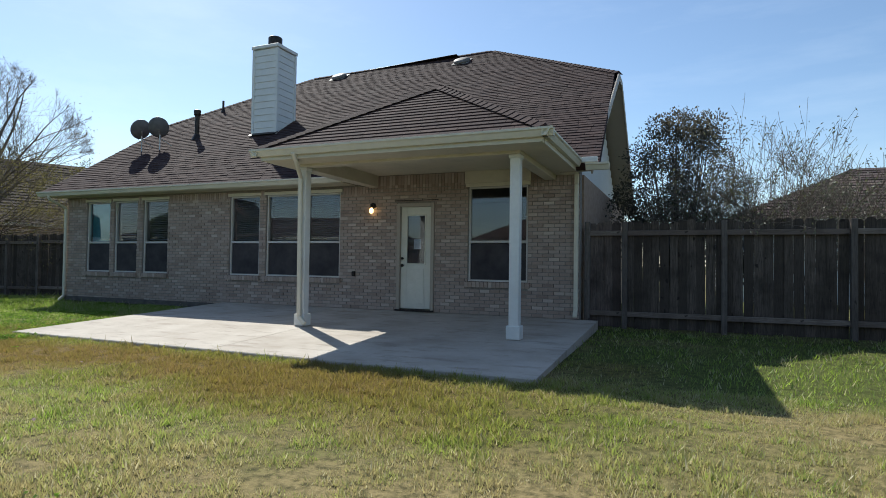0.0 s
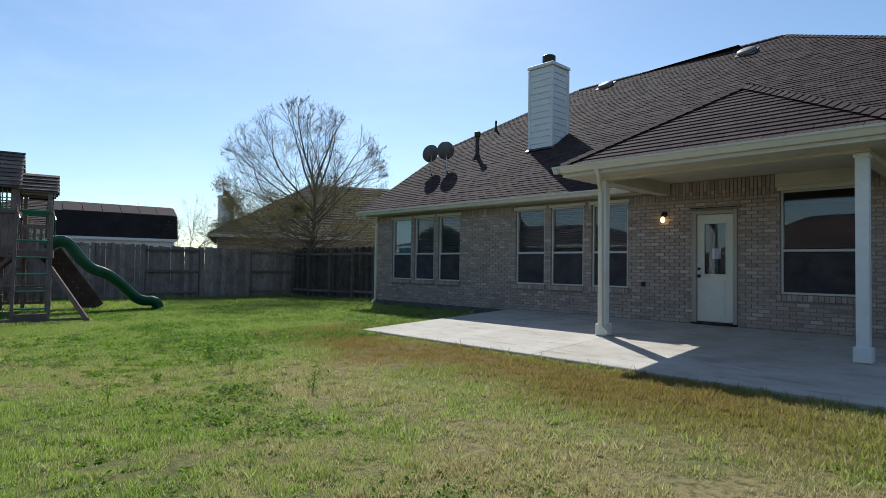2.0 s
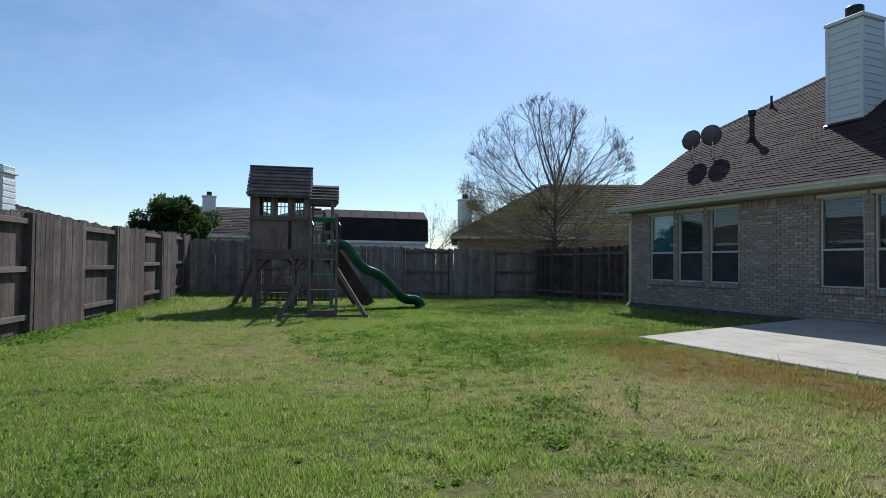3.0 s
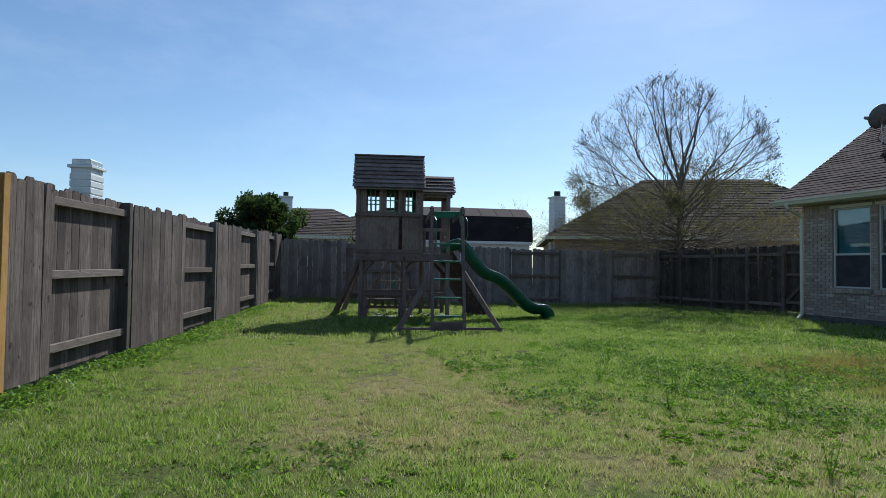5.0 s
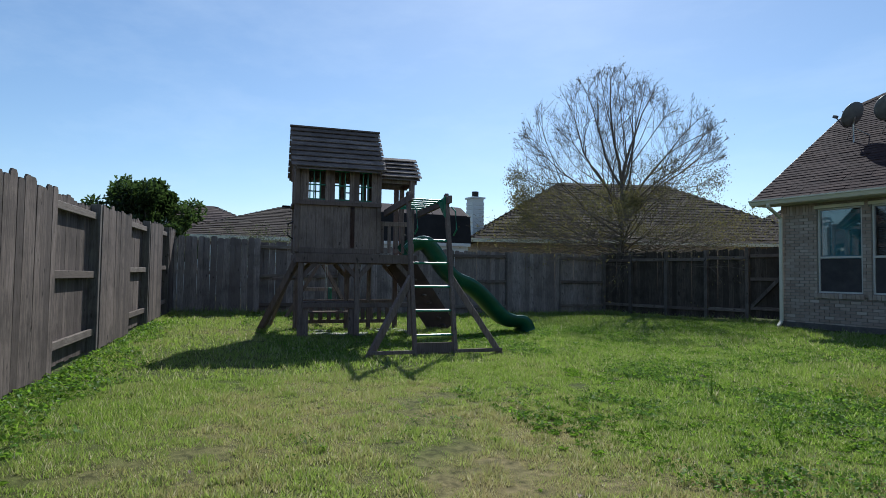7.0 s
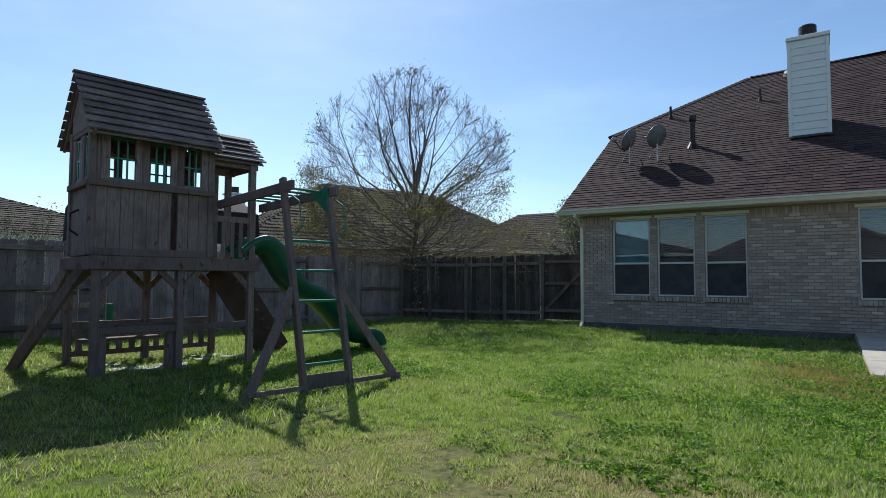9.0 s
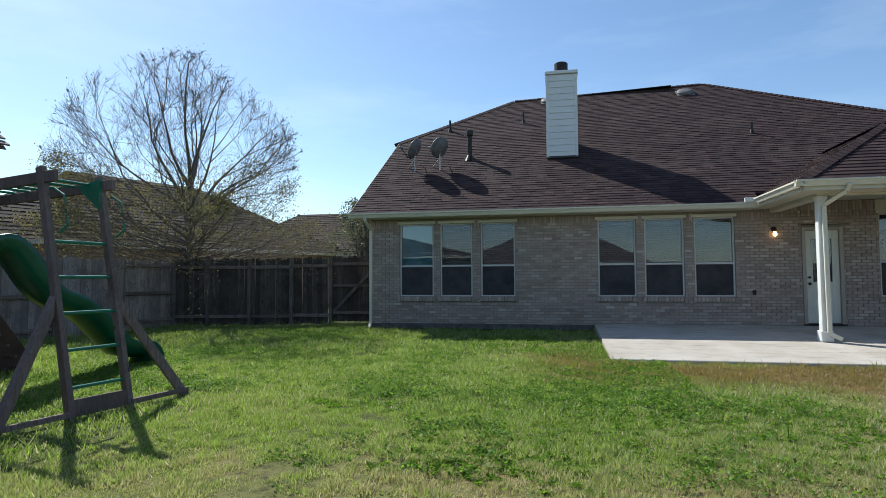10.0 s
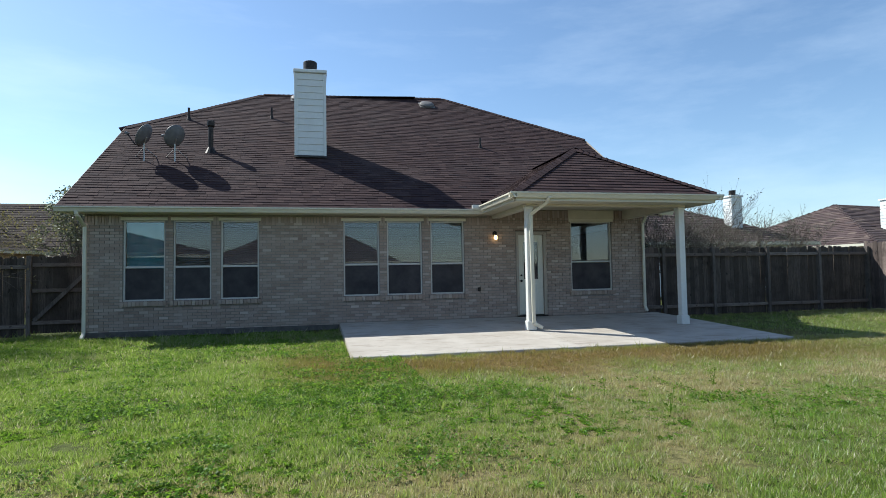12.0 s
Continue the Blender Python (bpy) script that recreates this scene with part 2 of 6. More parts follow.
def leaf_mat(name, col, back, attr=False, gloss=0.04):
    """Leaves and blades: light passes through them as well as off them."""
    m = Mat(name, 0.6)
    out = m.t.nodes["Material Output"]
    r = m.island()
    c = m.mix(col, tuple(q * 0.28 for q in col), r)
    cb = m.mix(back, tuple(q * 0.42 for q in back), r)
    if attr:
        dry = m.attribute("dry")
        rust = m.attribute("rust")
        d2 = m.t.nodes.new("ShaderNodeMath")
        d2.operation = "MULTIPLY_ADD"
        m.link(r, d2.inputs[0])
        d2.inputs[1].default_value = 0.5
        m.link(dry, d2.inputs[2])
        k = m.ranged(d2.outputs[0], 0.45, 1.05)
        c = m.mix(c, (0.43, 0.36, 0.185), k)
        cb = m.mix(cb, (0.49, 0.42, 0.19), k)
        pale = m.ranged(r, 0.86, 0.89, 0.0, 0.85)
        c = m.mix(c, (0.62, 0.56, 0.36), pale)
        cb = m.mix(cb, (0.66, 0.60, 0.37), pale)
        c = m.mix(c, (0.26, 0.145, 0.055), rust)
        cb = m.mix(cb, (0.31, 0.175, 0.06), rust)
    d = m.t.nodes.new("ShaderNodeBsdfDiffuse")
    t = m.t.nodes.new("ShaderNodeBsdfTranslucent")
    mx = m.t.nodes.new("ShaderNodeMixShader")
    mx.inputs["Fac"].default_value = 0.5
    m.link(c, d.inputs["Color"])
    m.link(cb, t.inputs["Color"])
    m.link(d.outputs[0], mx.inputs[1])
    m.link(t.outputs[0], mx.inputs[2])
    g = m.node("ShaderNodeBsdfGlossy", Roughness=0.45)
    g.inputs["Color"].default_value = (0.8, 0.85, 0.8, 1)
    m2 = m.t.nodes.new("ShaderNodeMixShader")
    m2.inputs["Fac"].default_value = gloss
    m.link(mx.outputs[0], m2.inputs[1])
    m.link(g.outputs[0], m2.inputs[2])
    m.link(m2.outputs[0], out.inputs["Surface"])
    return m.m


GRASS = leaf_mat("grass_blades", (0.235, 0.345, 0.070), (0.46, 0.62, 0.10), attr=True)
WEED = leaf_mat("weed_leaves", (0.145, 0.28, 0.036), (0.29, 0.49, 0.045), gloss=0.012)
BUSHLEAF = leaf_mat("dark_evergreen_leaves", (0.045, 0.075, 0.025), (0.08, 0.13, 0.03))
DUSKLEAF = leaf_mat("dull_evergreen_leaves", (0.085, 0.077, 0.06), (0.12, 0.105, 0.07))
BUDLEAF = leaf_mat("young_olive_leaves", (0.17, 0.155, 0.062), (0.26, 0.225, 0.075))
GREYLEAF = leaf_mat("grey_green_leaves", (0.10, 0.11, 0.07), (0.14, 0.15, 0.07))
_m = Mat("bark", 0.9, spec=0.1)
BARK = _m.colour(_m.ramp(_m.noise(8, 5, 0.6, _m.coords((6, 6, 1))), [(0.3, (0.085, 0.07, 0.058)), (0.7, (0.20, 0.17, 0.145))])).bump(_m.noise(30, 4), 0.6, 0.01).m
_m = Mat("lawn_soil", 0.95, spec=0.1)
_d, _r = _m.attribute("dry"), _m.attribute("rust")
_c = _m.mix((0.095, 0.115, 0.030), (0.25, 0.20, 0.095), _m.ranged(_d, 0.2, 0.8))
_c = _m.mix(_c, (0.20, 0.115, 0.045), _r)
_c = _m.mix(_c, (0.035, 0.035, 0.014), _m.ranged(_m.noise(14, 5), 0.42, 0.66, 0, 0.8))
SOIL = _m.colour(_c).bump(_m.noise(45, 4), 0.7, 0.02).m


# ---------------------------------------------------------------- building kit
class Geo:
    """Collects vertices and faces in world metres."""
    def __init__(self, m=None):
        self.v, self.f, self.m = [], [], m or Matrix()

    def add(self, pts, faces):
        k = len(self.v)
        self.v += [tuple(self.m @ Vector(p)) for p in pts]
        self.f += [tuple(k + i for i in f) for f in faces]

    def box(self, c, s, rot=None, bev=0.0):
        """A box with centre c and size s; bev chamfers its edges; rot: a matrix about the centre."""
        h = [q / 2 for q in s]
        R = rot or Matrix()
        pts, faces = [], []
        if bev <= 0:
            for sx in (-1, 1):
                for sy in (-1, 1):
                    for sz in (-1, 1):
                        pts.append((sx * h[0], sy * h[1], sz * h[2]))
            faces = [(0, 1, 3, 2), (4, 6, 7, 5), (0, 4, 5, 1), (2, 3, 7, 6), (0, 2, 6, 4), (1, 5, 7, 3)]
        else:
            b = min(bev, *(q * 0.45 for q in h))
            idx = {}
            for sx in (-1, 1):
                for sy in (-1, 1):
                    for sz in (-1, 1):
                        for ax in range(3):
                            p = [sx * h[0], sy * h[1], sz * h[2]]
                            for o in range(3):
                                if o != ax:
                                    p[o] -= (sx, sy, sz)[o] * b
                            idx[(sx, sy, sz, ax)] = len(pts)
                            pts.append(tuple(p))
            S = (-1, 1)
            for s0 in S:
                faces.append([idx[(s0, a, q, 0)] for a, q in ((-1, -1), (1, -1), (1, 1), (-1, 1))])
                faces.append([idx[(a, s0, q, 1)] for a, q in ((-1, -1), (1, -1), (1, 1), (-1, 1))])
                faces.append([idx[(a, q, s0, 2)] for a, q in ((-1, -1), (1, -1), (1, 1), (-1, 1))])
                for s1 in S:
                    faces.append([idx[(s0, s1, -1, 0)], idx[(s0, s1, 1, 0)], idx[(s0, s1, 1, 1)], idx[(s0, s1, -1, 1)]])
                    faces.append([idx[(s0, -1, s1, 0)], idx[(s0, 1, s1, 0)], idx[(s0, 1, s1, 2)], idx[(s0, -1, s1, 2)]])
                    faces.append([idx[(-1, s0, s1, 1)], idx[(1, s0, s1, 1)], idx[(1, s0, s1, 2)], idx[(-1, s0, s1, 2)]])
                    for s2 in S:
                        faces.append([idx[(s0, s1, s2, 0)], idx[(s0, s1, s2, 1)], idx[(s0, s1, s2, 2)]])
            out = []
            for f in faces:
                a, q, r = (Vector(pts[i]) for i in f[:3])
                mid = sum((Vector(pts[i]) for i in f), Vector()) / len(f)
                out.append(f if (q - a).cross(r - a).dot(mid) > 0 else f[::-1])
            faces = out
        C = Vector(c)
        self.add([tuple(C + R.to_3x3() @ Vector(p)) for p in pts], faces)
        return self

    def beam(self, a, b, w, h, bev=0.004, up=(0, 0, 1)):
        """A beam from a to b, w wide and h deep."""
        a, b = Vector(a), Vector(b)
        d = b - a
        z = d.normalized()
        x = Vector(up).cross(z)
        if x.length < 1e-4:
            x = Vector((1, 0, 0))
        x.normalize()
        y = z.cross(x)
        R = Matrix((x, y, z)).transposed()
        return self.box((a + b) / 2, (w, h, d.length), R, bev)

    def tube(self, pts, radii, n=8, cap=True):
        P = [Vector(p) for p in pts]
        rings = []
        for i, p in enumerate(P):
            d = (P[min(i + 1, len(P) - 1)] - P[max(i - 1, 0)]).normalized()
            x = d.cross(Vector((0, 0, 1)))
            if x.length < 1e-3:
                x = d.cross(Vector((1, 0, 0)))
            x.normalize()
            y = d.cross(x)
            r = radii[i] if isinstance(radii, (list, tuple)) else radii
            rings.append([p + r * (math.cos(2 * math.pi * k / n) * x + math.sin(2 * math.pi * k / n) * y) for k in range(n)])
        vs = [tuple(q) for ring in rings for q in ring]
        fs = [(i * n + k, (i + 1) * n + k, (i + 1) * n + (k + 1) % n, i * n + (k + 1) % n) for i in range(len(P) - 1) for k in range(n)]
        if cap:
            fs += [tuple(range(n)), tuple(reversed(range((len(P) - 1) * n, len(P) * n)))]
        self.add(vs, fs)
        return self

    def prism(self, poly, vec):
        """A polygon drawn out along vec."""
        n = len(poly)
        a = [tuple(p) for p in poly]
        b = [tuple(Vector(p) + Vector(vec)) for p in poly]
        self.add(a + b, [tuple(reversed(range(n))), tuple(range(n, 2 * n))] + [(i, (i + 1) % n, n + (i + 1) % n, n + i) for i in range(n)])
        return self

    def mesh(self, name, mat, smooth=False):
        me = bpy.data.meshes.new(name)
        me.from_pydata(self.v, [], self.f)
        me.materials.append(mat)
        if smooth:
            me.polygons.foreach_set("use_smooth", [True] * len(me.polygons))
        me.update()
        return me


def thing(name, loc, label, category, group="", kind=""):
    e = new(name)
    e.empty_display_size = 0.2
    e.location = loc
    return tagged(e, label, category, group, kind)


def part(name, geo, mat, parent, label="", at=None, smooth=False, kind=""):
    me = geo if isinstance(geo, bpy.types.Mesh) else geo.mesh(name, mat, smooth)
    ob = new(name, me)
    ob.parent = parent
    if parent.data is None:
        ob.matrix_parent_inverse = Matrix.Translation(-parent.location)
    if at is not None:
        ob.matrix_basis = at
    return tagged(ob, label, kind=kind)


def vnoise(x, y, cell, seed):
    """Smooth random values between 0 and 1 over the plan."""
    rs = np.random.RandomState(seed)
    tab = rs.rand(64, 64)
    u, v = x / cell + 1000.3, y / cell + 1000.7
    i, j = np.floor(u).astype(int), np.floor(v).astype(int)
    fu, fv = u - i, v - j
    fu, fv = fu * fu * (3 - 2 * fu), fv * fv * (3 - 2 * fv)
    g = lambda a, b: tab[a % 64, b % 64]
    return (g(i, j) * (1 - fu) + g(i + 1, j) * fu) * (1 - fv) + (g(i, j + 1) * (1 - fu) + g(i + 1, j + 1) * fu) * fv


def ground_z(x, y):
    x, y = np.asarray(x, float), np.asarray(y, float)
    z = np.clip(y - 7.0, 0, 5) * 0.022 * np.clip((x + 18.0) / 3.0, 0, 1)
    near = np.clip(1 - np.abs(y + 3.0 + 0.2 * (x + 10)) / 3.0, 0, 1)
    rise = np.clip((-15.0 - x) / 7.0, 0, 1) * np.clip((7.0 - y) / 6.0, 0, 1)
    return z + 0.05 * near * (x < 0) + 0.13 * rise


# the long fence and the end fence: their common corner, their directions and the end fence's length
LC = Vector((-22.75, -0.60))
LD = Vector((9.79, -2.08)).normalized()
FD = Vector((1.65, 12.55)).normalized()
FL = 12.66


def fence_foot(x, y):
    """How far it is to the nearer of the two long fences."""
    a = np.abs((x - LC.x) * LD.y - (y - LC.y) * LD.x)
    b = np.abs((x - LC.x) * FD.y - (y - LC.y) * FD.x)
    return np.minimum(a, b)


def dryness(x, y):
    n = 0.5 * vnoise(x, y, 2.6, 3) + 0.25 * vnoise(x, y, 0.9, 4) + 0.15 * vnoise(x, y, 0.35, 5) + 0.22 * vnoise(x, y, 0.12, 6)
    d = 0.36 + 1.7 * (n - 0.53)
    d -= 0.42 * np.clip((-9.0 - x) / 3.0, 0, 1) * np.clip((y - 0.5) / 3.0, 0, 1)
    d -= 0.05 + 0.2 * np.clip(1 - fence_foot(x, y) / 1.5, 0, 1)
    d -= 0.25 * np.clip(1 - np.hypot((x + 9.3) / 2.5, (y - 3.0) / 1.6), 0, 1)
    d -= 0.05 * np.clip((x + 8.5) / 4.0, 0, 1) * np.clip((4.5 - y) / 3.0, 0, 1)
    d += 0.16 * np.clip(1 - np.abs(y - 1.2) / 3.5, 0, 1) * np.clip((x + 14) / 3, 0, 1)
    return np.clip(d, 0, 1)


def rustiness(x, y):
    wob = 0.8 * (vnoise(x, y, 1.1, 8) - 0.5) + 0.4 * (vnoise(x, y, 0.4, 9) - 0.5)
    band = np.clip(1.3 - np.abs(y - 5.9 + wob) / 1.2, 0, 1) * np.clip((x + 11.0) / 1.0, 0, 1) * np.clip((0.5 - x) / 3.0, 0, 1)
    side = np.clip(1 - np.abs(x + 10.2 + wob) / 1.1, 0, 1) * np.clip((y - 5.3) / 0.7, 0, 1) * np.clip((9.0 - y) / 2, 0, 1)
    spots = np.clip((vnoise(x, y, 1.5, 12) - 0.72) * 3, 0, 1) * np.clip((y - 0.0) / 3, 0, 1) * (x > -9)
    return np.clip(0.72 * np.maximum(np.maximum(band, side), spots * 0.6), 0, 1)

# ---------------------------------------------------------------- ground
def steps(lo, hi, fine_lo, fine_hi, d):
    a = list(np.arange(fine_lo, fine_hi + 1e-6, d))
    g, x = d, fine_lo
    while x > lo:
        g *= 1.5
        x -= g
        a.insert(0, x)
    g, x = d, fine_hi
    while x < hi:
        g *= 1.5
        x += g
        a.append(x)
    return np.array(a)


def build_ground():
    xs, ys = steps(-900, 900, -26, 9, 0.25), steps(-900, 900, -8, 15, 0.25)
    X, Y = np.meshgrid(xs, ys, indexing="ij")
    Z = ground_z(X, Y) + 0.02 * (vnoise(X, Y, 0.8, 21) - 0.5)
    Z -= 0.05 * np.clip(1 - np.maximum(np.abs(X + 5.34) - 4.0, np.abs(Y - 9.2) - 2.2) / 0.2, 0, 1)
    nx, ny = X.shape
    me = bpy.data.meshes.new("ground")
    q = np.arange(nx * ny).reshape(nx, ny)
    faces = np.stack([q[:-1, :-1], q[1:, :-1], q[1:, 1:], q[:-1, 1:]], -1).reshape(-1, 4)
    me.from_pydata(np.stack([X, Y, Z], -1).reshape(-1, 3).tolist(), [], faces.tolist())
    for name, fn in (("dry", dryness), ("rust", rustiness)):
        me.attributes.new(name, "FLOAT", "POINT").data.foreach_set("value", fn(X, Y).reshape(-1).astype(np.float32))
    me.materials.append(SOIL)
    me.polygons.foreach_set("use_smooth", [True] * len(me.polygons))
    return tagged(new("ground", me), "patchy back lawn soil with dry and green areas", "ground", kind="structure")


ground = build_ground()


def slab_z(y):
    return 0.045 + 0.045 * (y - 6.92)


def patio():
    e = thing("patio", (-5.3, 9.2, 0), "pale stained concrete patio slab with a joint beside the brick house", "patio", kind="structure")
    for x0, x1 in ((-9.58, -5.505), (-5.495, -1.12)):
        g = Geo()
        poly = [(x0, 6.92, slab_z(6.92) - 0.012), (x0, 6.932, slab_z(6.92)), (x0, 11.49, slab_z(11.49)), (x0, 11.49, -0.12), (x0, 6.92, -0.12)]
        g.prism(poly, (x1 - x0, 0, 0))
        part("slab", g, CONCRETE, e)


patio()

# ---------------------------------------------------------------- the house
WY = 11.5
HX0, HX1 = -15.1, -1.45
EAVE_Y, EAVE_Z, PITCH, RIDGE_Y = 11.02, 2.95, 0.677, 18.48
RIDGE_Z = EAVE_Z + PITCH * (RIDGE_Y - EAVE_Y)
RX0, RX1 = -15.5, -1.18
BREAK_Y = 15.3
BREAK_Z = EAVE_Z + PITCH * (BREAK_Y - EAVE_Y)
BACK_Y = 2 * RIDGE_Y - EAVE_Y
REAR_BREAK = 15.95                               # where the short end's rear slope begins
REAR_EAVE = REAR_BREAK + (BREAK_Z - EAVE_Z) / PITCH
SILL, HEAD = 0.885, 2.70
WINDOWS = [(-14.32, -13.45), (-13.28, -12.47), (-12.26, -11.42), (-9.47, -8.61), (-8.42, -7.55), (-7.33, -6.47), (-3.57, -2.40)]
DOOR = (-5.10, -4.28, 0.27, 2.42)

house = thing("house", (-8.3, 11.5, 0), "one-storey tan brick house with a dark shingle roof and white chimney", "house")


def back_wall():
    """The brick wall that faces the lawn, cut by its windows and door."""
    opens = [(a, b, SILL, HEAD) for a, b in WINDOWS] + [(DOOR[0], DOOR[1], DOOR[2], DOOR[3])]
    g = Geo()
    xs = sorted({HX0, HX1, *[o[0] for o in opens], *[o[1] for o in opens]})
    zt = 2.95
    for a, b in zip(xs[:-1], xs[1:]):
        cut = [o for o in opens if o[0] <= a + 1e-6 and o[1] >= b - 1e-6]
        spans = [(-0.1, zt)] if not cut else [(-0.1, cut[0][2]), (cut[0][3], zt)]
        for z0, z1 in spans:
            g.box(((a + b) / 2, WY + 0.11, (z0 + z1) / 2), (b - a, 0.2, z1 - z0))
    g.box(((-6.1 + HX1) / 2, WY + 0.11, 3.0), (HX1 + 6.1, 0.2, 0.1))
    return part("wall", g, MORTAR, house, "tan brick wall with pale mortar joints")


wall_back = back_wall()
# dark strip standing for the shaded foot of the wall
part("foundation", Geo().box(((HX0 - 9.6) / 2, WY - 0.006, 0.07), (-9.6 - HX0, 0.03, 0.30), None, 0.006), FOUNDATION, house, "concrete foundation edge, coloured dark for the shade at the wall's foot")


def plain_walls():
    for nm, c, s in (("wall", (HX0 + 0.1, (WY + BACK_Y) / 2 + 0.1, 1.4), (0.2, BACK_Y - WY - 1.1, 3.0)),
                     ("wall", (HX1 - 0.1, (WY + REAR_EAVE) / 2, 1.4), (0.2, REAR_EAVE - WY - 0.9, 3.0)),
                     ("wall", ((HX0 + HX1) / 2, BACK_Y - 0.5, 1.4), (HX1 - HX0, 0.2, 3.0))):
        part(nm, Geo().box(c, s), FARBRICK, house)
    part("floor_slab", Geo().box(((HX0 + HX1) / 2, (WY + BACK_Y) / 2, 0.1), (HX1 - HX0 - 0.5, BACK_Y - WY - 1.4, 0.3)), PLASTER, house)
    part("room_wall", Geo().box(((HX0 + HX1) / 2, WY + 4.2, 1.5), (HX1 - HX0 - 0.5, 0.1, 2.7)), PLASTER, house)
    part("room_ceiling", Geo().box(((HX0 + HX1) / 2, WY + 2.3, 2.9), (HX1 - HX0 - 0.45, 4.0, 0.06)), PLASTER, house)
    # gable walls of painted siding above the eaves
    for x, s in ((HX1 - 0.25, 1), (HX0 + 0.02, -1)):
        g = Geo()
        z = 2.6
        while z < BREAK_Z - 0.3:
            z2 = z + 0.17
            def yy(q):
                return WY + 0.1 if q < EAVE_Z + PITCH * (WY - EAVE_Y) else EAVE_Y + (q - EAVE_Z) / PITCH + 0.35
            y0 = yy(z2)
            y1 = (REAR_BREAK + BREAK_Y if s == 1 else 2 * RIDGE_Y) - y0
            if y1 - y0 < 0.5:
                break
            g.box((x - s * 0.03, (y0 + y1) / 2, (z + z2) / 2), (0.05, y1 - y0, 0.165), Matrix.Rotation(radians(4 * s), 3, "Y"))
            z = z2
        part("gable_siding", g, SIDING, house, "white painted lap siding")


plain_walls()


def shingle_rows(poly, eave, up, exposure=0.145, width=0.30, seed=1, thick=0.013):
    """Overlapping tabs over a flat roof face. poly: corners; eave: unit vector along the eave; up: unit vector up the slope."""
    rs = random.Random(seed)
    o, e, w = Vector(poly[0]), Vector(eave).normalized(), Vector(up).normalized()
    nrm = e.cross(w)
    if nrm.z < 0:
        nrm = -nrm
    P = [((Vector(p) - o).dot(e), (Vector(p) - o).dot(w)) for p in poly]
    top = max(p[1] for p in P)
    tabs = []
    t = 0.0
    while t < top:
        mid = t + exposure * 0.45
        xs = []
        for (a, b), (c, d) in zip(P, P[1:] + P[:1]):
            if (b - mid) * (d - mid) < 0:
                xs.append(a + (c - a) * (mid - b) / (d - b))
        xs.sort()
        for lo, hi in zip(xs[::2], xs[1::2]):
            x = lo - rs.random() * width
            while x < hi:
                wd = width * rs.uniform(0.55, 1.25)
                a, b = max(x, lo), min(x + wd - 0.006, hi)
                if b - a > 0.02:
                    tabs.append((o + e * ((a + b) / 2) + w * t, b - a, thick * rs.uniform(0.6, 1.4), rs.uniform(-0.008, 0.004)))
                x += wd
        t += exposure
    return tabs, e, w, nrm


def tab_points(p, wd, th, slip, e, w, n, exposure):
    L = exposure * 1.12
    a = p - e * wd / 2 + w * slip
    b = p + e * wd / 2 + w * slip
    lift, low = n * th, n * 0.001
    return [a + low, b + low, a + lift, b + lift, a + w * L + low, b + w * L + low]


TAB_FACES = [(2, 3, 5, 4), (0, 1, 3, 2), (0, 2, 4), (1, 5, 3), (0, 4, 5, 1)]


def shingle_face(name, poly, eave, up, mat, parent, seed, exposure=0.132):
    tabs, e, w, n = shingle_rows(poly, eave, up, exposure, seed=seed)
    g = Geo()
    for p, wd, th, sl in tabs:
        g.add(tab_points(p, wd, th, sl, e, w, n, exposure), TAB_FACES)
    return part(name, g, mat, parent, kind="stuff")


def roof_deck(poly, thick=0.12, mat=None, name="roof", label=""):
    P = [Vector(p) for p in poly]
    n = (P[1] - P[0]).cross(P[-1] - P[0]).normalized()
    if n.z < 0:
        P.reverse()
        n = -n
    g = Geo()
    g.prism([p - n * thick for p in P], n * thick)
    return part(name, g, mat or SHINGLES, house, label)


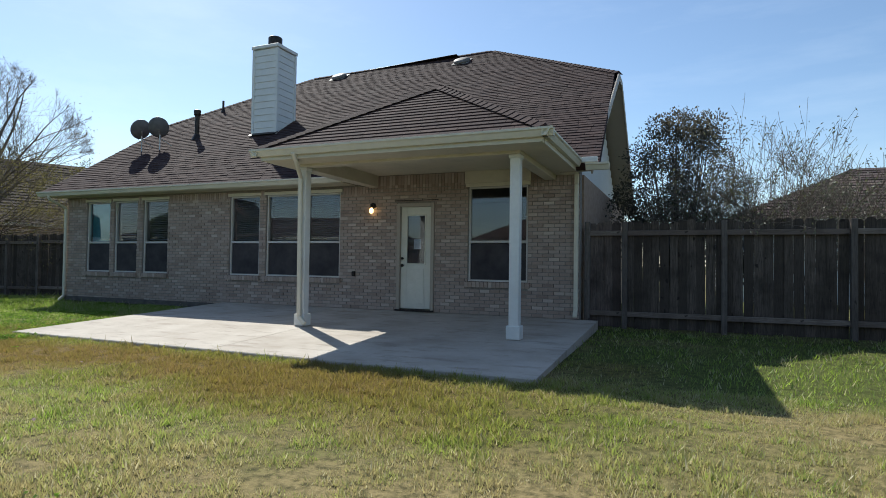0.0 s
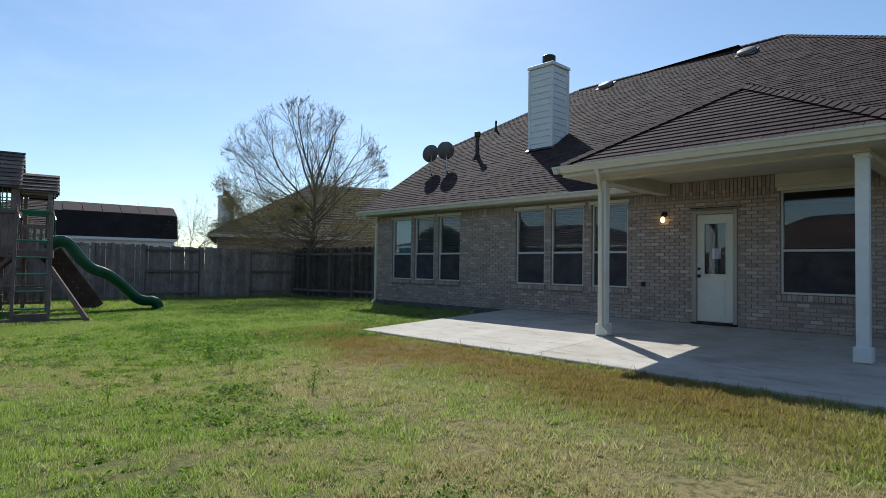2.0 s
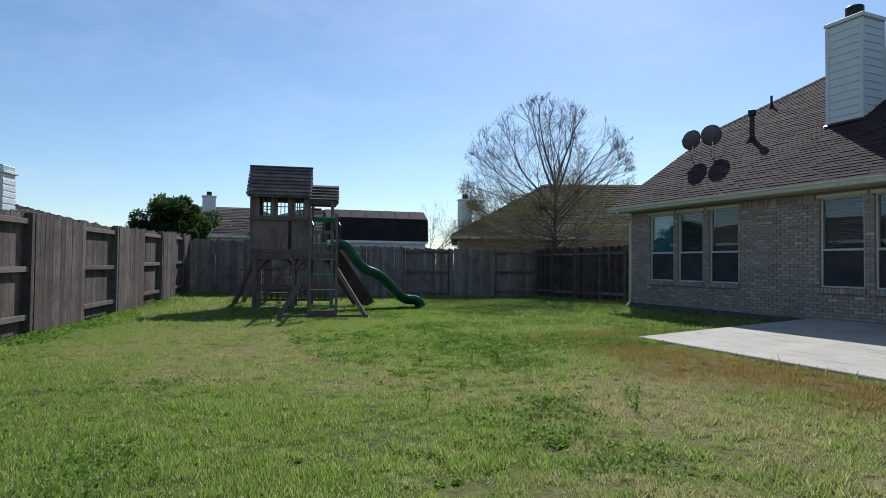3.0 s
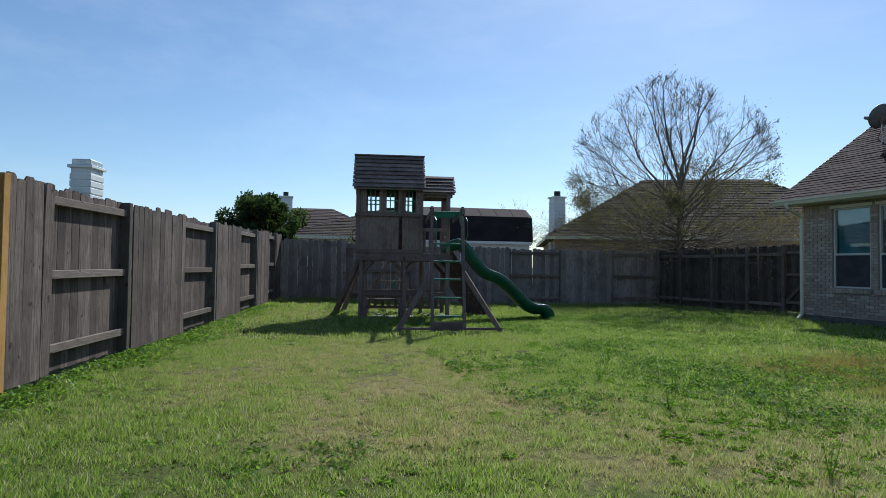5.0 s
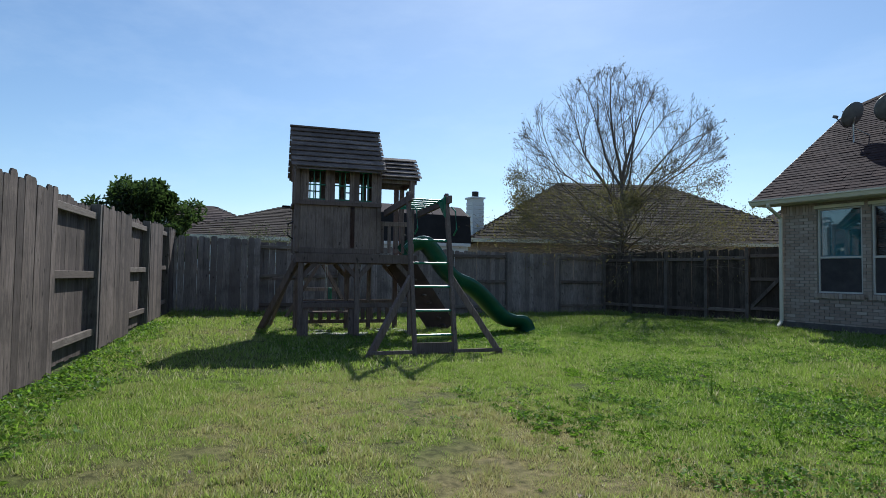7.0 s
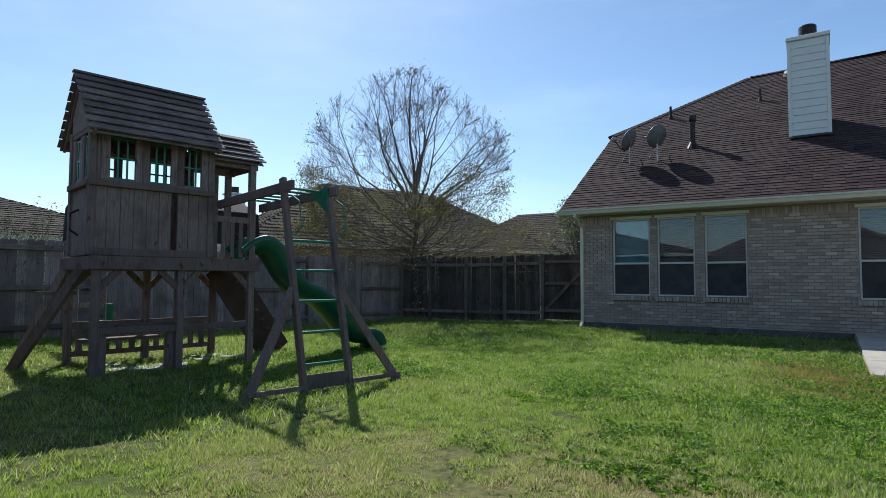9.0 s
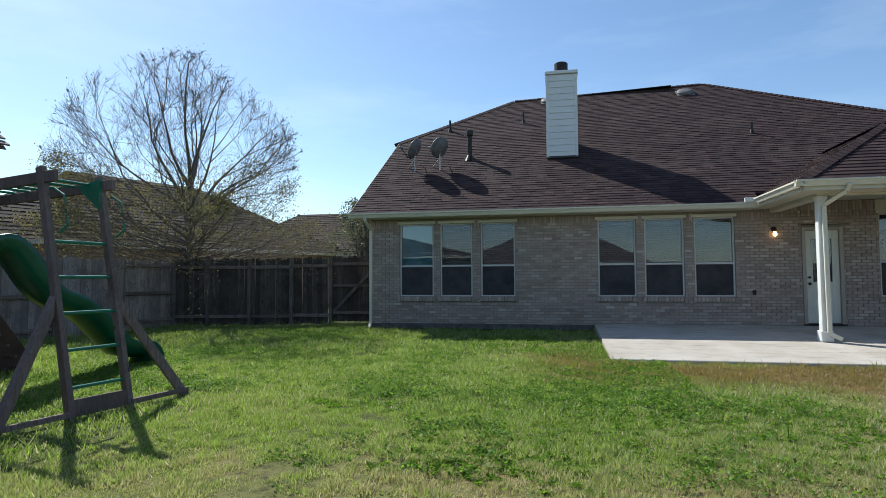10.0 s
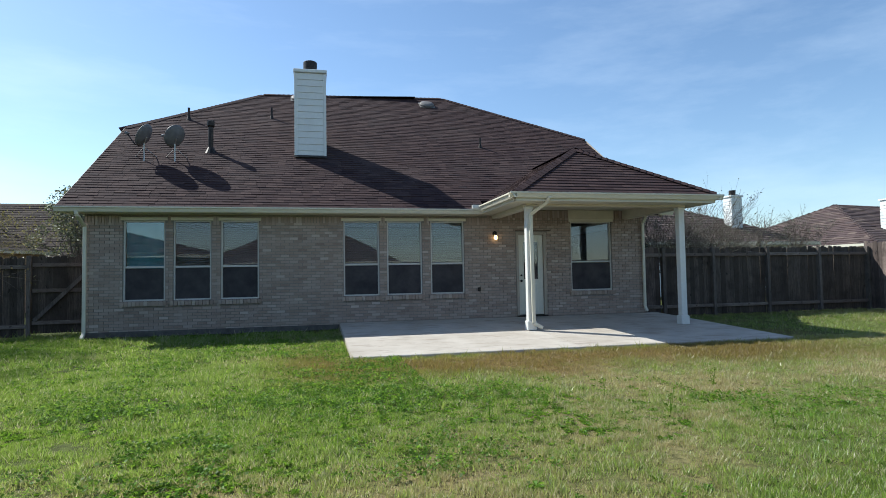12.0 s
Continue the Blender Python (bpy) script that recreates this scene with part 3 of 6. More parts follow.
def main_roof():
    up = Vector((0, 1, PITCH))
    notch = EAVE_Z + PITCH * (11.42 - EAVE_Y)
    front = [(RX0, EAVE_Y, EAVE_Z), (-6.05, EAVE_Y, EAVE_Z), (-6.05, 11.42, notch), (-1.5, 11.42, notch), (-1.5, EAVE_Y, EAVE_Z), (RX1 + 0.12, EAVE_Y, EAVE_Z), (RX1 - 0.1, BREAK_Y, BREAK_Z), (-5.35, RIDGE_Y + 0.06, RIDGE_Z + 0.06 * PITCH), (-11.85, RIDGE_Y - 0.42, RIDGE_Z - 0.42 * PITCH), (RX0 + 0.18, BREAK_Y - 0.3, BREAK_Z - 0.3 * PITCH)]
    roof = roof_deck(front, label="dark brown-purple asphalt shingle roof")
    shingle_face("shingles", front, (1, 0, 0), up, SHINGLES, roof, 5)
    top_r = (-5.35, RIDGE_Y + 0.06, RIDGE_Z + 0.06 * PITCH)
    roof_deck([(RX0, BACK_Y, EAVE_Z), (-5.35, BACK_Y, EAVE_Z), (-5.35, RIDGE_Y - 0.06, RIDGE_Z), (-11.85, RIDGE_Y - 0.42, RIDGE_Z - 0.42 * PITCH), (RX0, 2 * RIDGE_Y - BREAK_Y + 0.3, BREAK_Z - 0.3 * PITCH)])
    roof_deck([top_r, (RX1, REAR_BREAK, BREAK_Z), (RX1, REAR_EAVE, EAVE_Z)])
    roof_deck([top_r, (RX1, REAR_EAVE, EAVE_Z), (-5.35, BACK_Y, EAVE_Z)])
    for x, xr, s in ((RX0, -11.8, 1), (RX1, -5.35, -1)):
        k = 0.3 if s == 1 else 0.0
        hip = [(x, BREAK_Y - k, BREAK_Z - k * PITCH), (xr, RIDGE_Y - 0.42 * (s == 1), RIDGE_Z - 0.42 * PITCH * (s == 1)), (x, 2 * RIDGE_Y - BREAK_Y + k if s == 1 else REAR_BREAK, BREAK_Z - k * PITCH)]
        roof_deck(hip)
    # caps along ridge and hips
    def caps(a, b, w=0.13):
        g = Geo()
        a, b = Vector(a), Vector(b)
        d = (b - a).normalized()
        n = int((b - a).length / 0.16)
        for i in range(n):
            p = a + d * (0.16 * i)
            s = d.cross(Vector((0, 0, 1))).normalized()
            z = Vector((0, 0, 1))
            q = p + d * 0.19
            g.add([p + s * w - z * 0.035, p + z * 0.04, p - s * w - z * 0.035, q + s * w - z * 0.05, q + z * 0.026, q - s * w - z * 0.05], [(0, 1, 4, 3), (1, 2, 5, 4), (0, 2, 1)])
        part("ridge_cap", g, SHINGLES, house, kind="stuff")
    for a, b in (((RX0 + 0.18, BREAK_Y - 0.3, BREAK_Z - 0.3 * PITCH), (-11.85, RIDGE_Y - 0.42, RIDGE_Z - 0.42 * PITCH)), ((RX1, BREAK_Y, BREAK_Z), (-5.35, RIDGE_Y, RIDGE_Z)), ((-11.85, RIDGE_Y - 0.42, RIDGE_Z - 0.42 * PITCH), (-5.35, RIDGE_Y + 0.06, RIDGE_Z + 0.06 * PITCH)),
                 ((-6.15, 8.55, 3.05), (-3.84, 10.62, 4.43)), ((-1.42, 8.55, 3.05), (-3.84, 10.62, 4.43)), ((-3.84, 10.62, 4.43), (-3.84, 13.2, 4.43))):
        caps(a, b)
    g = Geo().box((-8.7, RIDGE_Y - 0.22, RIDGE_Z - 0.15), (4.4, 0.22, 0.03), Euler((0, radians(-2.4), 0)).to_matrix(), 0.015)
    part("ridge_vent", g, DARKMETAL, house, "dark ridge vent strip")
    # rake boards and soffits on the gable ends
    for x, x2, k, f_y, r_y, e_y in ((RX0, RX0 + 0.18, 0.3, BREAK_Y - 0.3, 2 * RIDGE_Y - BREAK_Y + 0.3, BACK_Y), (RX1, RX1, 0.0, BREAK_Y, REAR_BREAK, REAR_EAVE)):
        rake = TRIM_OLD if x == RX0 else TAUPE
        top = BREAK_Z - 0.10 - k * PITCH
        part("rake_board", Geo().beam((x, EAVE_Y, EAVE_Z - 0.10), (x2, f_y, top), 0.03, 0.17), rake, house)
        part("rake_board", Geo().beam((x, e_y, EAVE_Z - 0.10), (x, r_y, top), 0.03, 0.17), rake, house)
        part("rake_board", Geo().beam((x2, f_y, top), (x, r_y, top), 0.03, 0.16), rake, house)
    # soffits in taupe: the shade under the overhang is put into their colour
    xm = (HX1 - 0.3 + RX1) / 2
    for a, b in (((xm, EAVE_Y + 0.1, EAVE_Z - 0.11), (xm, BREAK_Y, BREAK_Z - 0.175)), ((xm, REAR_EAVE - 0.1, EAVE_Z - 0.11), (xm, REAR_BREAK, BREAK_Z - 0.175)), ((xm, BREAK_Y, BREAK_Z - 0.18), (xm, REAR_BREAK, BREAK_Z - 0.18))):
        part("rake_soffit", Geo().beam(a, b, RX1 - HX1 + 0.26, 0.02, 0.002), TAUPE, house)
    # eave soffit, fascia, frieze
    part("soffit", Geo().box(((RX0 - 6.1) / 2, (EAVE_Y + WY) / 2 + 0.03, 2.845), (-6.1 - RX0 - 0.05, WY - EAVE_Y + 0.02, 0.025)), TRIM_OLD, house)
    part("fascia", Geo().box(((RX0 - 6.2) / 2, EAVE_Y + 0.03, 2.89), (-6.2 - RX0, 0.03, 0.13)), TRIM, house)


main_roof()

PX0, PX1, PYF, PEZ = -6.15, -1.42, 8.55, 3.03
PAX, PAY, PAZ = -3.84, 10.62, 4.41


def porch():
    sl = (PAZ - PEZ) / (PAY - PYF)
    sx = (PAZ - PEZ) / (PAX - PX0)
    valley_y = EAVE_Y + (PAZ - EAVE_Z) / PITCH
    valley_e = EAVE_Y + (PEZ - EAVE_Z) / PITCH
    front = [(PX0, PYF, PEZ), (PX1, PYF, PEZ), (PAX, PAY, PAZ)]
    roof = roof_deck(front, 0.06, name="porch_roof", label="hipped brown shingle porch roof")
    # the nearest tabs are picked out one by one
    tabs, e, w, n = shingle_rows(front, (1, 0, 0), Vector((0, 1, sl)), 0.145, 0.32, 11)
    shared = {}
    for p, wd, th, slip in tabs[:230]:
        key = round(wd / 0.05) * 0.05 or 0.05
        if key not in shared:
            gg = Geo()
            gg.add(tab_points(Vector(), key, 0.018, 0, e, w, n, 0.145), TAB_FACES)
            shared[key] = gg.mesh("shingle", SHINGLE)
        part("shingle", shared[key], None, roof, at=Matrix.LocRotScale(p, None, (wd / key, 1, 1)))
    left = [(PX0, valley_e, PEZ), (PX0, PYF, PEZ), (PAX, PAY, PAZ), (PAX, valley_y, PAZ)]
    right = [(PX1, PYF, PEZ), (PX1, valley_e, PEZ), (PAX, valley_y, PAZ), (PAX, PAY, PAZ)]
    roof_deck(left, 0.06, name="porch_roof")
    roof_deck(right, 0.06, name="porch_roof")
    shingle_face("shingles", left, (0, -1, 0), Vector((1, 0, sx)), SHINGLES, roof, 12)
    shingle_face("shingles", right, (0, 1, 0), Vector((-1, 0, sx)), SHINGLES, roof, 13)
    # ceiling, boxed beams, eave soffit, fascia
    part("porch_ceiling", Geo().box(((PX0 + PX1) / 2, (PYF + WY) / 2 + 0.2, 3.012), (PX1 - PX0 - 0.7, WY - PYF - 0.42, 0.02)), TRIM_OLD, house, "cream painted plywood porch ceiling")
    y0, xl, xr = 9.13, -5.64, -1.98
    part("porch_beam", Geo().box(((xl + xr) / 2, y0, 2.91), (xr - xl + 0.2, 0.20, 0.21), None, 0.006), TRIM_OLD, house, "boxed cream porch beam")
    for x in (xl, xr):
        part("porch_beam", Geo().box((x, (y0 + WY) / 2 + 0.04, 2.89), (0.20, WY - y0 - 0.13, 0.25), None, 0.006), TRIM_OLD, house, "boxed cream porch beam")
    part("soffit", Geo().box(((PX0 + PX1) / 2, (PYF + y0) / 2 - 0.04, 2.857), (PX1 - PX0 - 0.10, y0 - PYF - 0.10, 0.02)), TRIM_OLD, house)
    for a, b in ((PX0 + 0.05, xl - 0.103), (xr + 0.103, PX1 - 0.05)):
        part("soffit", Geo().box(((a + b) / 2, (y0 + WY) / 2, 2.857), (b - a, WY - y0 + 0.18, 0.02)), TRIM_OLD, house)
    part("fascia", Geo().box(((PX0 + PX1) / 2, PYF + 0.045, 2.935), (PX1 - PX0 - 0.06, 0.03, 0.175)), TRIM, house)
    for x in (PX0 + 0.045, PX1 - 0.045):
        part("fascia", Geo().box((x, (PYF + EAVE_Y) / 2 + 0.1, 2.935), (0.03, EAVE_Y - PYF - 0.06, 0.175)), TRIM, house)
    # panel board above the single window
    part("panel_board", Geo().box((-2.99, WY - 0.03, 2.885), (1.30, 0.03, 0.23), None, 0.004), TRIM_OLD, house, "cream panel board over the window")


porch()


def gutter_profile(a, b, out):
    """An ogee gutter from a to b; out: the way it faces."""
    a, b, o, z = Vector(a), Vector(b), Vector(out), Vector((0, 0, 1))
    prof = [(0.0, 0.0), (0.0, -0.115), (0.065, -0.115), (0.085, -0.075), (0.10, -0.045), (0.122, -0.03), (0.122, 0.0), (0.108, 0.0), (0.108, -0.02), (0.015, -0.10), (0.012, 0.0)]
    return Geo().prism([a + o * p + z * q for p, q in prof], b - a)


for a, b, o in (((RX0, EAVE_Y + 0.012, 2.948), (PX0 + 0.02, EAVE_Y + 0.012, 2.948), (0, -1, 0)),
                ((PX0 - 0.12, PYF + 0.03, 3.025), (PX1 + 0.12, PYF + 0.03, 3.025), (0, -1, 0)),
                ((PX0 + 0.03, EAVE_Y - 0.1, 3.025), (PX0 + 0.03, PYF - 0.09, 3.025), (-1, 0, 0)),
                ((PX1 - 0.03, PYF - 0.09, 3.025), (PX1 - 0.03, EAVE_Y + 0.05, 3.025), (1, 0, 0)),
                ((PX1 + 0.15, EAVE_Y + 0.012, 2.948), (RX1 + 0.3, EAVE_Y + 0.012, 2.948), (0, -1, 0))):
    part("gutter", gutter_profile(a, b, o), TRIM, house, "cream aluminium gutter")
part("gutter_guard", Geo().box((PX0 - 0.12, EAVE_Y - 0.1, 3.0), (0.26, 0.06, 0.09), None, 0.005), WHITE, house)
part("gutter_guard", Geo().box((-1.2, EAVE_Y - 0.1, 3.0), (0.26, 0.06, 0.09), None, 0.005), WHITE, house)


def downspout(pts):
    g = Geo()
    for a, b in zip(pts[:-1], pts[1:]):
        g.beam(a, b, 0.075, 0.055, 0.01, up=(0, 1, 0.01))
    return g


part("downspout", downspout([(-15.07, 10.96, 2.85), (-15.07, 10.98, 2.77), (-15.07, 11.44, 2.56), (-15.07, 11.44, 0.22), (-15.07, 11.30, 0.10)]), TRIM, house, "cream downspout")
part("downspout", downspout([(-5.42, 8.49, 2.93), (-5.44, 8.60, 2.82), (-5.64, 9.00, 2.62), (-5.62, 9.005, 0.30), (-5.45, 8.93, 0.20)]), TRIM, house, "cream downspout")
part("downspout", downspout([(-1.47, 11.30, 2.86), (-1.5, 11.43, 2.66), (-1.5, 11.44, 0.42), (-1.5, 11.34, 0.30)]), TRIM, house, "cream downspout")


def porch_post(x, y):
    z0 = slab_z(y)
    p = part("porch_post", Geo().box((x, y, (z0 + 2.805) / 2), (0.145, 0.145, 2.805 - z0), None, 0.008), WHITE, house, "white boxed porch post")
    part("post_base", Geo().box((x, y, z0 + 0.10), (0.205, 0.205, 0.20), None, 0.012), WHITE, p)
    part("post_cap", Geo().box((x, y, 2.77), (0.175, 0.175, 0.06), None, 0.01), WHITE, p)


porch_post(-5.645, 9.13)
porch_post(-1.97, 9.13)


def window(x0, x1, glass, blind, i):
    w = part("window", Geo().box(((x0 + x1) / 2, WY + 0.19, HEAD - 0.012), (x1 - x0, 0.02, 0.02)), ALU, house, "double-hung window with a dark lower insect screen")
    f = Geo()
    t, y = 0.035, WY + 0.07
    for xx in (x0 + t / 2, x1 - t / 2):
        f.box((xx, y, (SILL + HEAD) / 2), (t, 0.07, HEAD - SILL), None, 0.004)
    for zz in (SILL + t / 2, HEAD - t / 2):
        f.box(((x0 + x1) / 2, y, zz), (x1 - x0 - 2 * t, 0.07, t), None, 0.004)
    part("frame", f, ALU, w, "pale aluminium frame")
    mid = 1.645
    part("meeting_rail", Geo().box(((x0 + x1) / 2, y - 0.01, mid), (x1 - x0 - 2 * t, 0.05, 0.045), None, 0.004), ALU, w)
    pane = part("pane", Geo().box(((x0 + x1) / 2, y + 0.012, (mid + HEAD) / 2), (x1 - x0 - 2 * t, 0.004, HEAD - mid - 0.08)), glass, w, "reflecting upper pane")
    low = part("pane", Geo().box(((x0 + x1) / 2, y + 0.02, (mid + SILL) / 2), (x1 - x0 - 2 * t, 0.004, mid - SILL - 0.08)), glass, w)
    pane.visible_shadow = low.visible_shadow = False
    part("insect_screen", Geo().box(((x0 + x1) / 2, y - 0.004, (mid + SILL) / 2), (x1 - x0 - 2 * t - 0.004, 0.006, mid - SILL - 0.07)), SCREEN, w, "dark insect screen")
    if blind:
        g = Geo()
        zz = HEAD - 0.08
        while zz > SILL + 0.05:
            g.box(((x0 + x1) / 2, WY + 0.17, zz), (x1 - x0 - 0.1, 0.045, 0.003), Matrix.Rotation(radians(38), 3, "X"))
            zz -= 0.045
        part("blind", g, BLIND, w, "horizontal blind slats")
    # added teal panel that gives the first pane its tone; no curtain is known
    if i == 0:
        part("curtain", Geo().box(((x0 + x1) / 2, WY + 0.16, (SILL + HEAD) / 2), (x1 - x0 - 0.08, 0.02, HEAD - SILL - 0.1)), TEAL, w, "flat teal panel added behind the pane")
    # rowlock sill of bricks on edge
    s = Geo()
    n = int((x1 - x0 + 0.1) / 0.075)
    for k in range(n):
        s.box((x0 - 0.05 + (k + 0.5) * (x1 - x0 + 0.1) / n, WY - 0.012, SILL - 0.055), ((x1 - x0 + 0.1) / n - 0.009, 0.09, 0.098), Matrix.Rotation(radians(8), 3, "X"))
    part("sill", s, BRICKS, w, "rowlock brick sill", kind="stuff")
    part("head_trim", Geo().box(((x0 + x1) / 2, WY - 0.006, HEAD + 0.035), (x1 - x0 + 0.1, 0.03, 0.07), None, 0.004), TRIM, w)


for i, (a, b) in enumerate(WINDOWS):
    window(a, b, GLASS_TEAL if i == 0 else GLASS, i not in (0, 6), i)


def back_door():
    x0, x1, z0, z1 = DOOR
    d = part("door", Geo().box(((x0 + x1) / 2, WY + 0.10, (z0 + z1) / 2), (x1 - x0 - 0.1, 0.012, z1 - z0 - 0.06)), DOORPAINT, house, "closed cream half-glazed back door")
    fr = Geo()
    for xx in (x0 + 0.035, x1 - 0.035):
        fr.box((xx, WY + 0.02, (z0 + z1) / 2), (0.07, 0.10, z1 - z0), None, 0.006)
    fr.box(((x0 + x1) / 2, WY + 0.02, z1 - 0.035), (x1 - x0 - 0.14, 0.10, 0.07), None, 0.006)
    part("frame", fr, TAUPE, d, "taupe door frame")
    a, b = x0 + 0.075, x1 - 0.075
    ga, gb, gz0, gz1 = a + 0.13, b - 0.13, z0 + 0.93, z1 - 0.24
    lf = Geo()
    for c, s in ((((a + ga) / 2, 0, (z0 + z1) / 2 - 0.02), (ga - a, 0.04, z1 - z0 - 0.11)), (((b + gb) / 2, 0, (z0 + z1) / 2 - 0.02), (b - gb, 0.04, z1 - z0 - 0.11)),
                 (((ga + gb) / 2, 0, (gz1 + z1 - 0.075) / 2), (gb - ga, 0.04, z1 - 0.075 - gz1)), (((ga + gb) / 2, 0, (gz0 + z0 + 0.035) / 2), (gb - ga, 0.04, gz0 - z0 - 0.035))):
        lf.box((c[0], WY + 0.05, c[2]), s, None, 0.003)
    for xx in ((ga + gb) / 2,):
        lf.box((xx, WY + 0.028, (z0 + gz0) / 2 + 0.02), (gb - ga - 0.06, 0.012, gz0 - z0 - 0.25), None, 0.008)
    part("leaf", lf, DOORPAINT, d)
    bead = Geo()
    for xx in (ga, gb):
        bead.box((xx, WY + 0.026, (gz0 + gz1) / 2), (0.025, 0.02, gz1 - gz0 + 0.03), None, 0.004)
    for zz in (gz0, gz1):
        bead.box(((ga + gb) / 2, WY + 0.026, zz), (gb - ga - 0.025, 0.02, 0.025), None, 0.004)
    part("glazing_bead", bead, DOORPAINT, d)
    g = part("pane", Geo().box(((ga + gb) / 2, WY + 0.045, (gz0 + gz1) / 2), (gb - ga, 0.005, gz1 - gz0)), GLASS, d, "dark reflecting door glass")
    g.visible_shadow = False
    part("backing", Geo().box(((ga + gb) / 2, WY + 0.075, (gz0 + gz1) / 2), (gb - ga, 0.006, gz1 - gz0)), SCREEN, d)
    part("notice", Geo().box((ga + 0.22, WY + 0.066, gz0 + 0.40), (0.16, 0.003, 0.2)), PAPER, d, "paper notice behind the glass")
    for zz, r in ((z0 + 0.90, 0.033), (z0 + 1.04, 0.026)):
        part("knob", Geo().tube([(a + 0.055, WY + 0.03, zz), (a + 0.055, WY - 0.005, zz), (a + 0.055, WY - 0.03, zz), (a + 0.055, WY - 0.045, zz)], [r * 0.5, r * 0.6, r, r * 0.6], 12), DARKMETAL, d, "dark knob", smooth=True)
    part("threshold", Geo().box(((x0 + x1) / 2, WY + 0.0, z0 + 0.005), (x1 - x0, 0.18, 0.03), None, 0.005), DARKMETAL, d)
    part("bracket_bar", Geo().tube([(x0 - 0.02, WY - 0.06, z1 + 0.05), (x1 + 0.1, WY - 0.06, z1 + 0.05)], 0.008, 8), DARKMETAL, d, "thin iron bar over the door")


back_door()


def chimney():
    x0, x1, y0, y1, zt = -10.63, -9.85, 13.53, 14.28, 7.07
    c = part("chimney", Geo().box(((x0 + x1) / 2, (y0 + y1) / 2, (4.2 + zt) / 2), (x1 - x0 - 0.04, y1 - y0 - 0.04, zt - 4.2)), SIDING, house, "white lap-sided chimney with a black flue cap")
    z = 4.1
    while z < zt - 0.15:
        for cx, cy, sx, sy, rx, ry in (((x0 + x1) / 2, y0, x1 - x0, 0.026, -5, 0), ((x0 + x1) / 2, y1, x1 - x0, 0.026, 5, 0), (x0, (y0 + y1) / 2, 0.026, y1 - y0, 0, 5), (x1, (y0 + y1) / 2, 0.026, y1 - y0, 0, -5)):
            part("siding_board", Geo().box((cx, cy, z + 0.09), (sx, sy, 0.178), Euler((radians(rx), radians(ry), 0)).to_matrix(), 0.002), SIDING, c)
        z += 0.18
    for xx in (x0, x1):
        for yy in (y0, y1):
            part("corner_board", Geo().box((xx, yy, (4.1 + zt) / 2 - 0.05), (0.075, 0.075, zt - 4.1 - 0.1), None, 0.004), SIDING, c)
    part("chimney_crown", Geo().box(((x0 + x1) / 2, (y0 + y1) / 2, zt - 0.03), (x1 - x0 + 0.12, y1 - y0 + 0.12, 0.09), None, 0.01), SIDING, c)
    cx, cy = (x0 + x1) / 2 + 0.0, (y0 + y1) / 2
    part("flue", Geo().tube([(cx, cy, zt), (cx, cy, zt + 0.10)], 0.16, 20), GALV, c, smooth=False)
    part("flue_cap", Geo().tube([(cx, cy, zt + 0.10), (cx, cy, zt + 0.34), (cx, cy, zt + 0.36)], [0.19, 0.19, 0.17], 20), DARKMETAL, c, "black round flue cap")
    part("flashing", Geo().box(((x0 + x1) / 2, y0 - 0.04, EAVE_Z + PITCH * (y0 - EAVE_Y) + 0.02), (x1 - x0 + 0.1, 0.2, 0.02), Matrix.Rotation(math.atan(PITCH), 3, "X")), DARKMETAL, c)


chimney()


def roof_z(y):
    return EAVE_Z + PITCH * (y - EAVE_Y)


def vent_pipe(x, y, h, r, cap):
    z = roof_z(y)
    v = part("vent_pipe", Geo().tube([(x, y, z - 0.1), (x, y, z + h)], r, 14), DARKMETAL, house, "dark roof vent pipe", smooth=False)
    part("flashing", Geo().tube([(x, y, z - 0.08), (x, y, z + 0.1)], [r * 2.6, r * 1.15], 14), DARKMETAL, v)
    if cap:
        part("cap", Geo().tube([(x, y, z + h - 0.13), (x, y, z + h - 0.1), (x, y, z + h + 0.03), (x, y, z + h + 0.04)], [r * 1.2, r * 1.5, r * 1.5, r * 1.2], 14), DARKMETAL, v)


vent_pipe(-12.85, 13.72, 0.78, 0.065, True)
vent_pipe(-13.8, 15.72, 0.36, 0.035, False)
vent_pipe(-11.44, 16.06, 0.35, 0.03, False)
vent_pipe(-5.13, 14.45, 0.3, 0.03, False)


_m = Mat("weathered_vent_paint", 0.6)
VENTGREY = _m.colour(_m.ramp(_m.noise(9, 4), [(0.3, (0.10, 0.09, 0.085)), (0.7, (0.20, 0.185, 0.175))])).m


def turtle_vent(x, y):
    z = roof_z(y)
    R = Matrix.Rotation(math.atan(PITCH), 4, "X")
    m = Matrix.Translation((x, y, z)) @ R
    v = part("roof_vent", Geo(m).tube([(0, 0, 0.0), (0, 0, 0.05), (0, 0, 0.10), (0, 0, 0.12)], [0.24, 0.27, 0.24, 0.12], 18), VENTGREY, house, "grey domed roof vent", smooth=True)
    part("base_plate", Geo(m).box((0, 0, 0.022), (0.55, 0.55, 0.012), None, 0.004), VENTGREY, v)


turtle_vent(-6.15, 17.75)
turtle_vent(-10.65, 17.78)


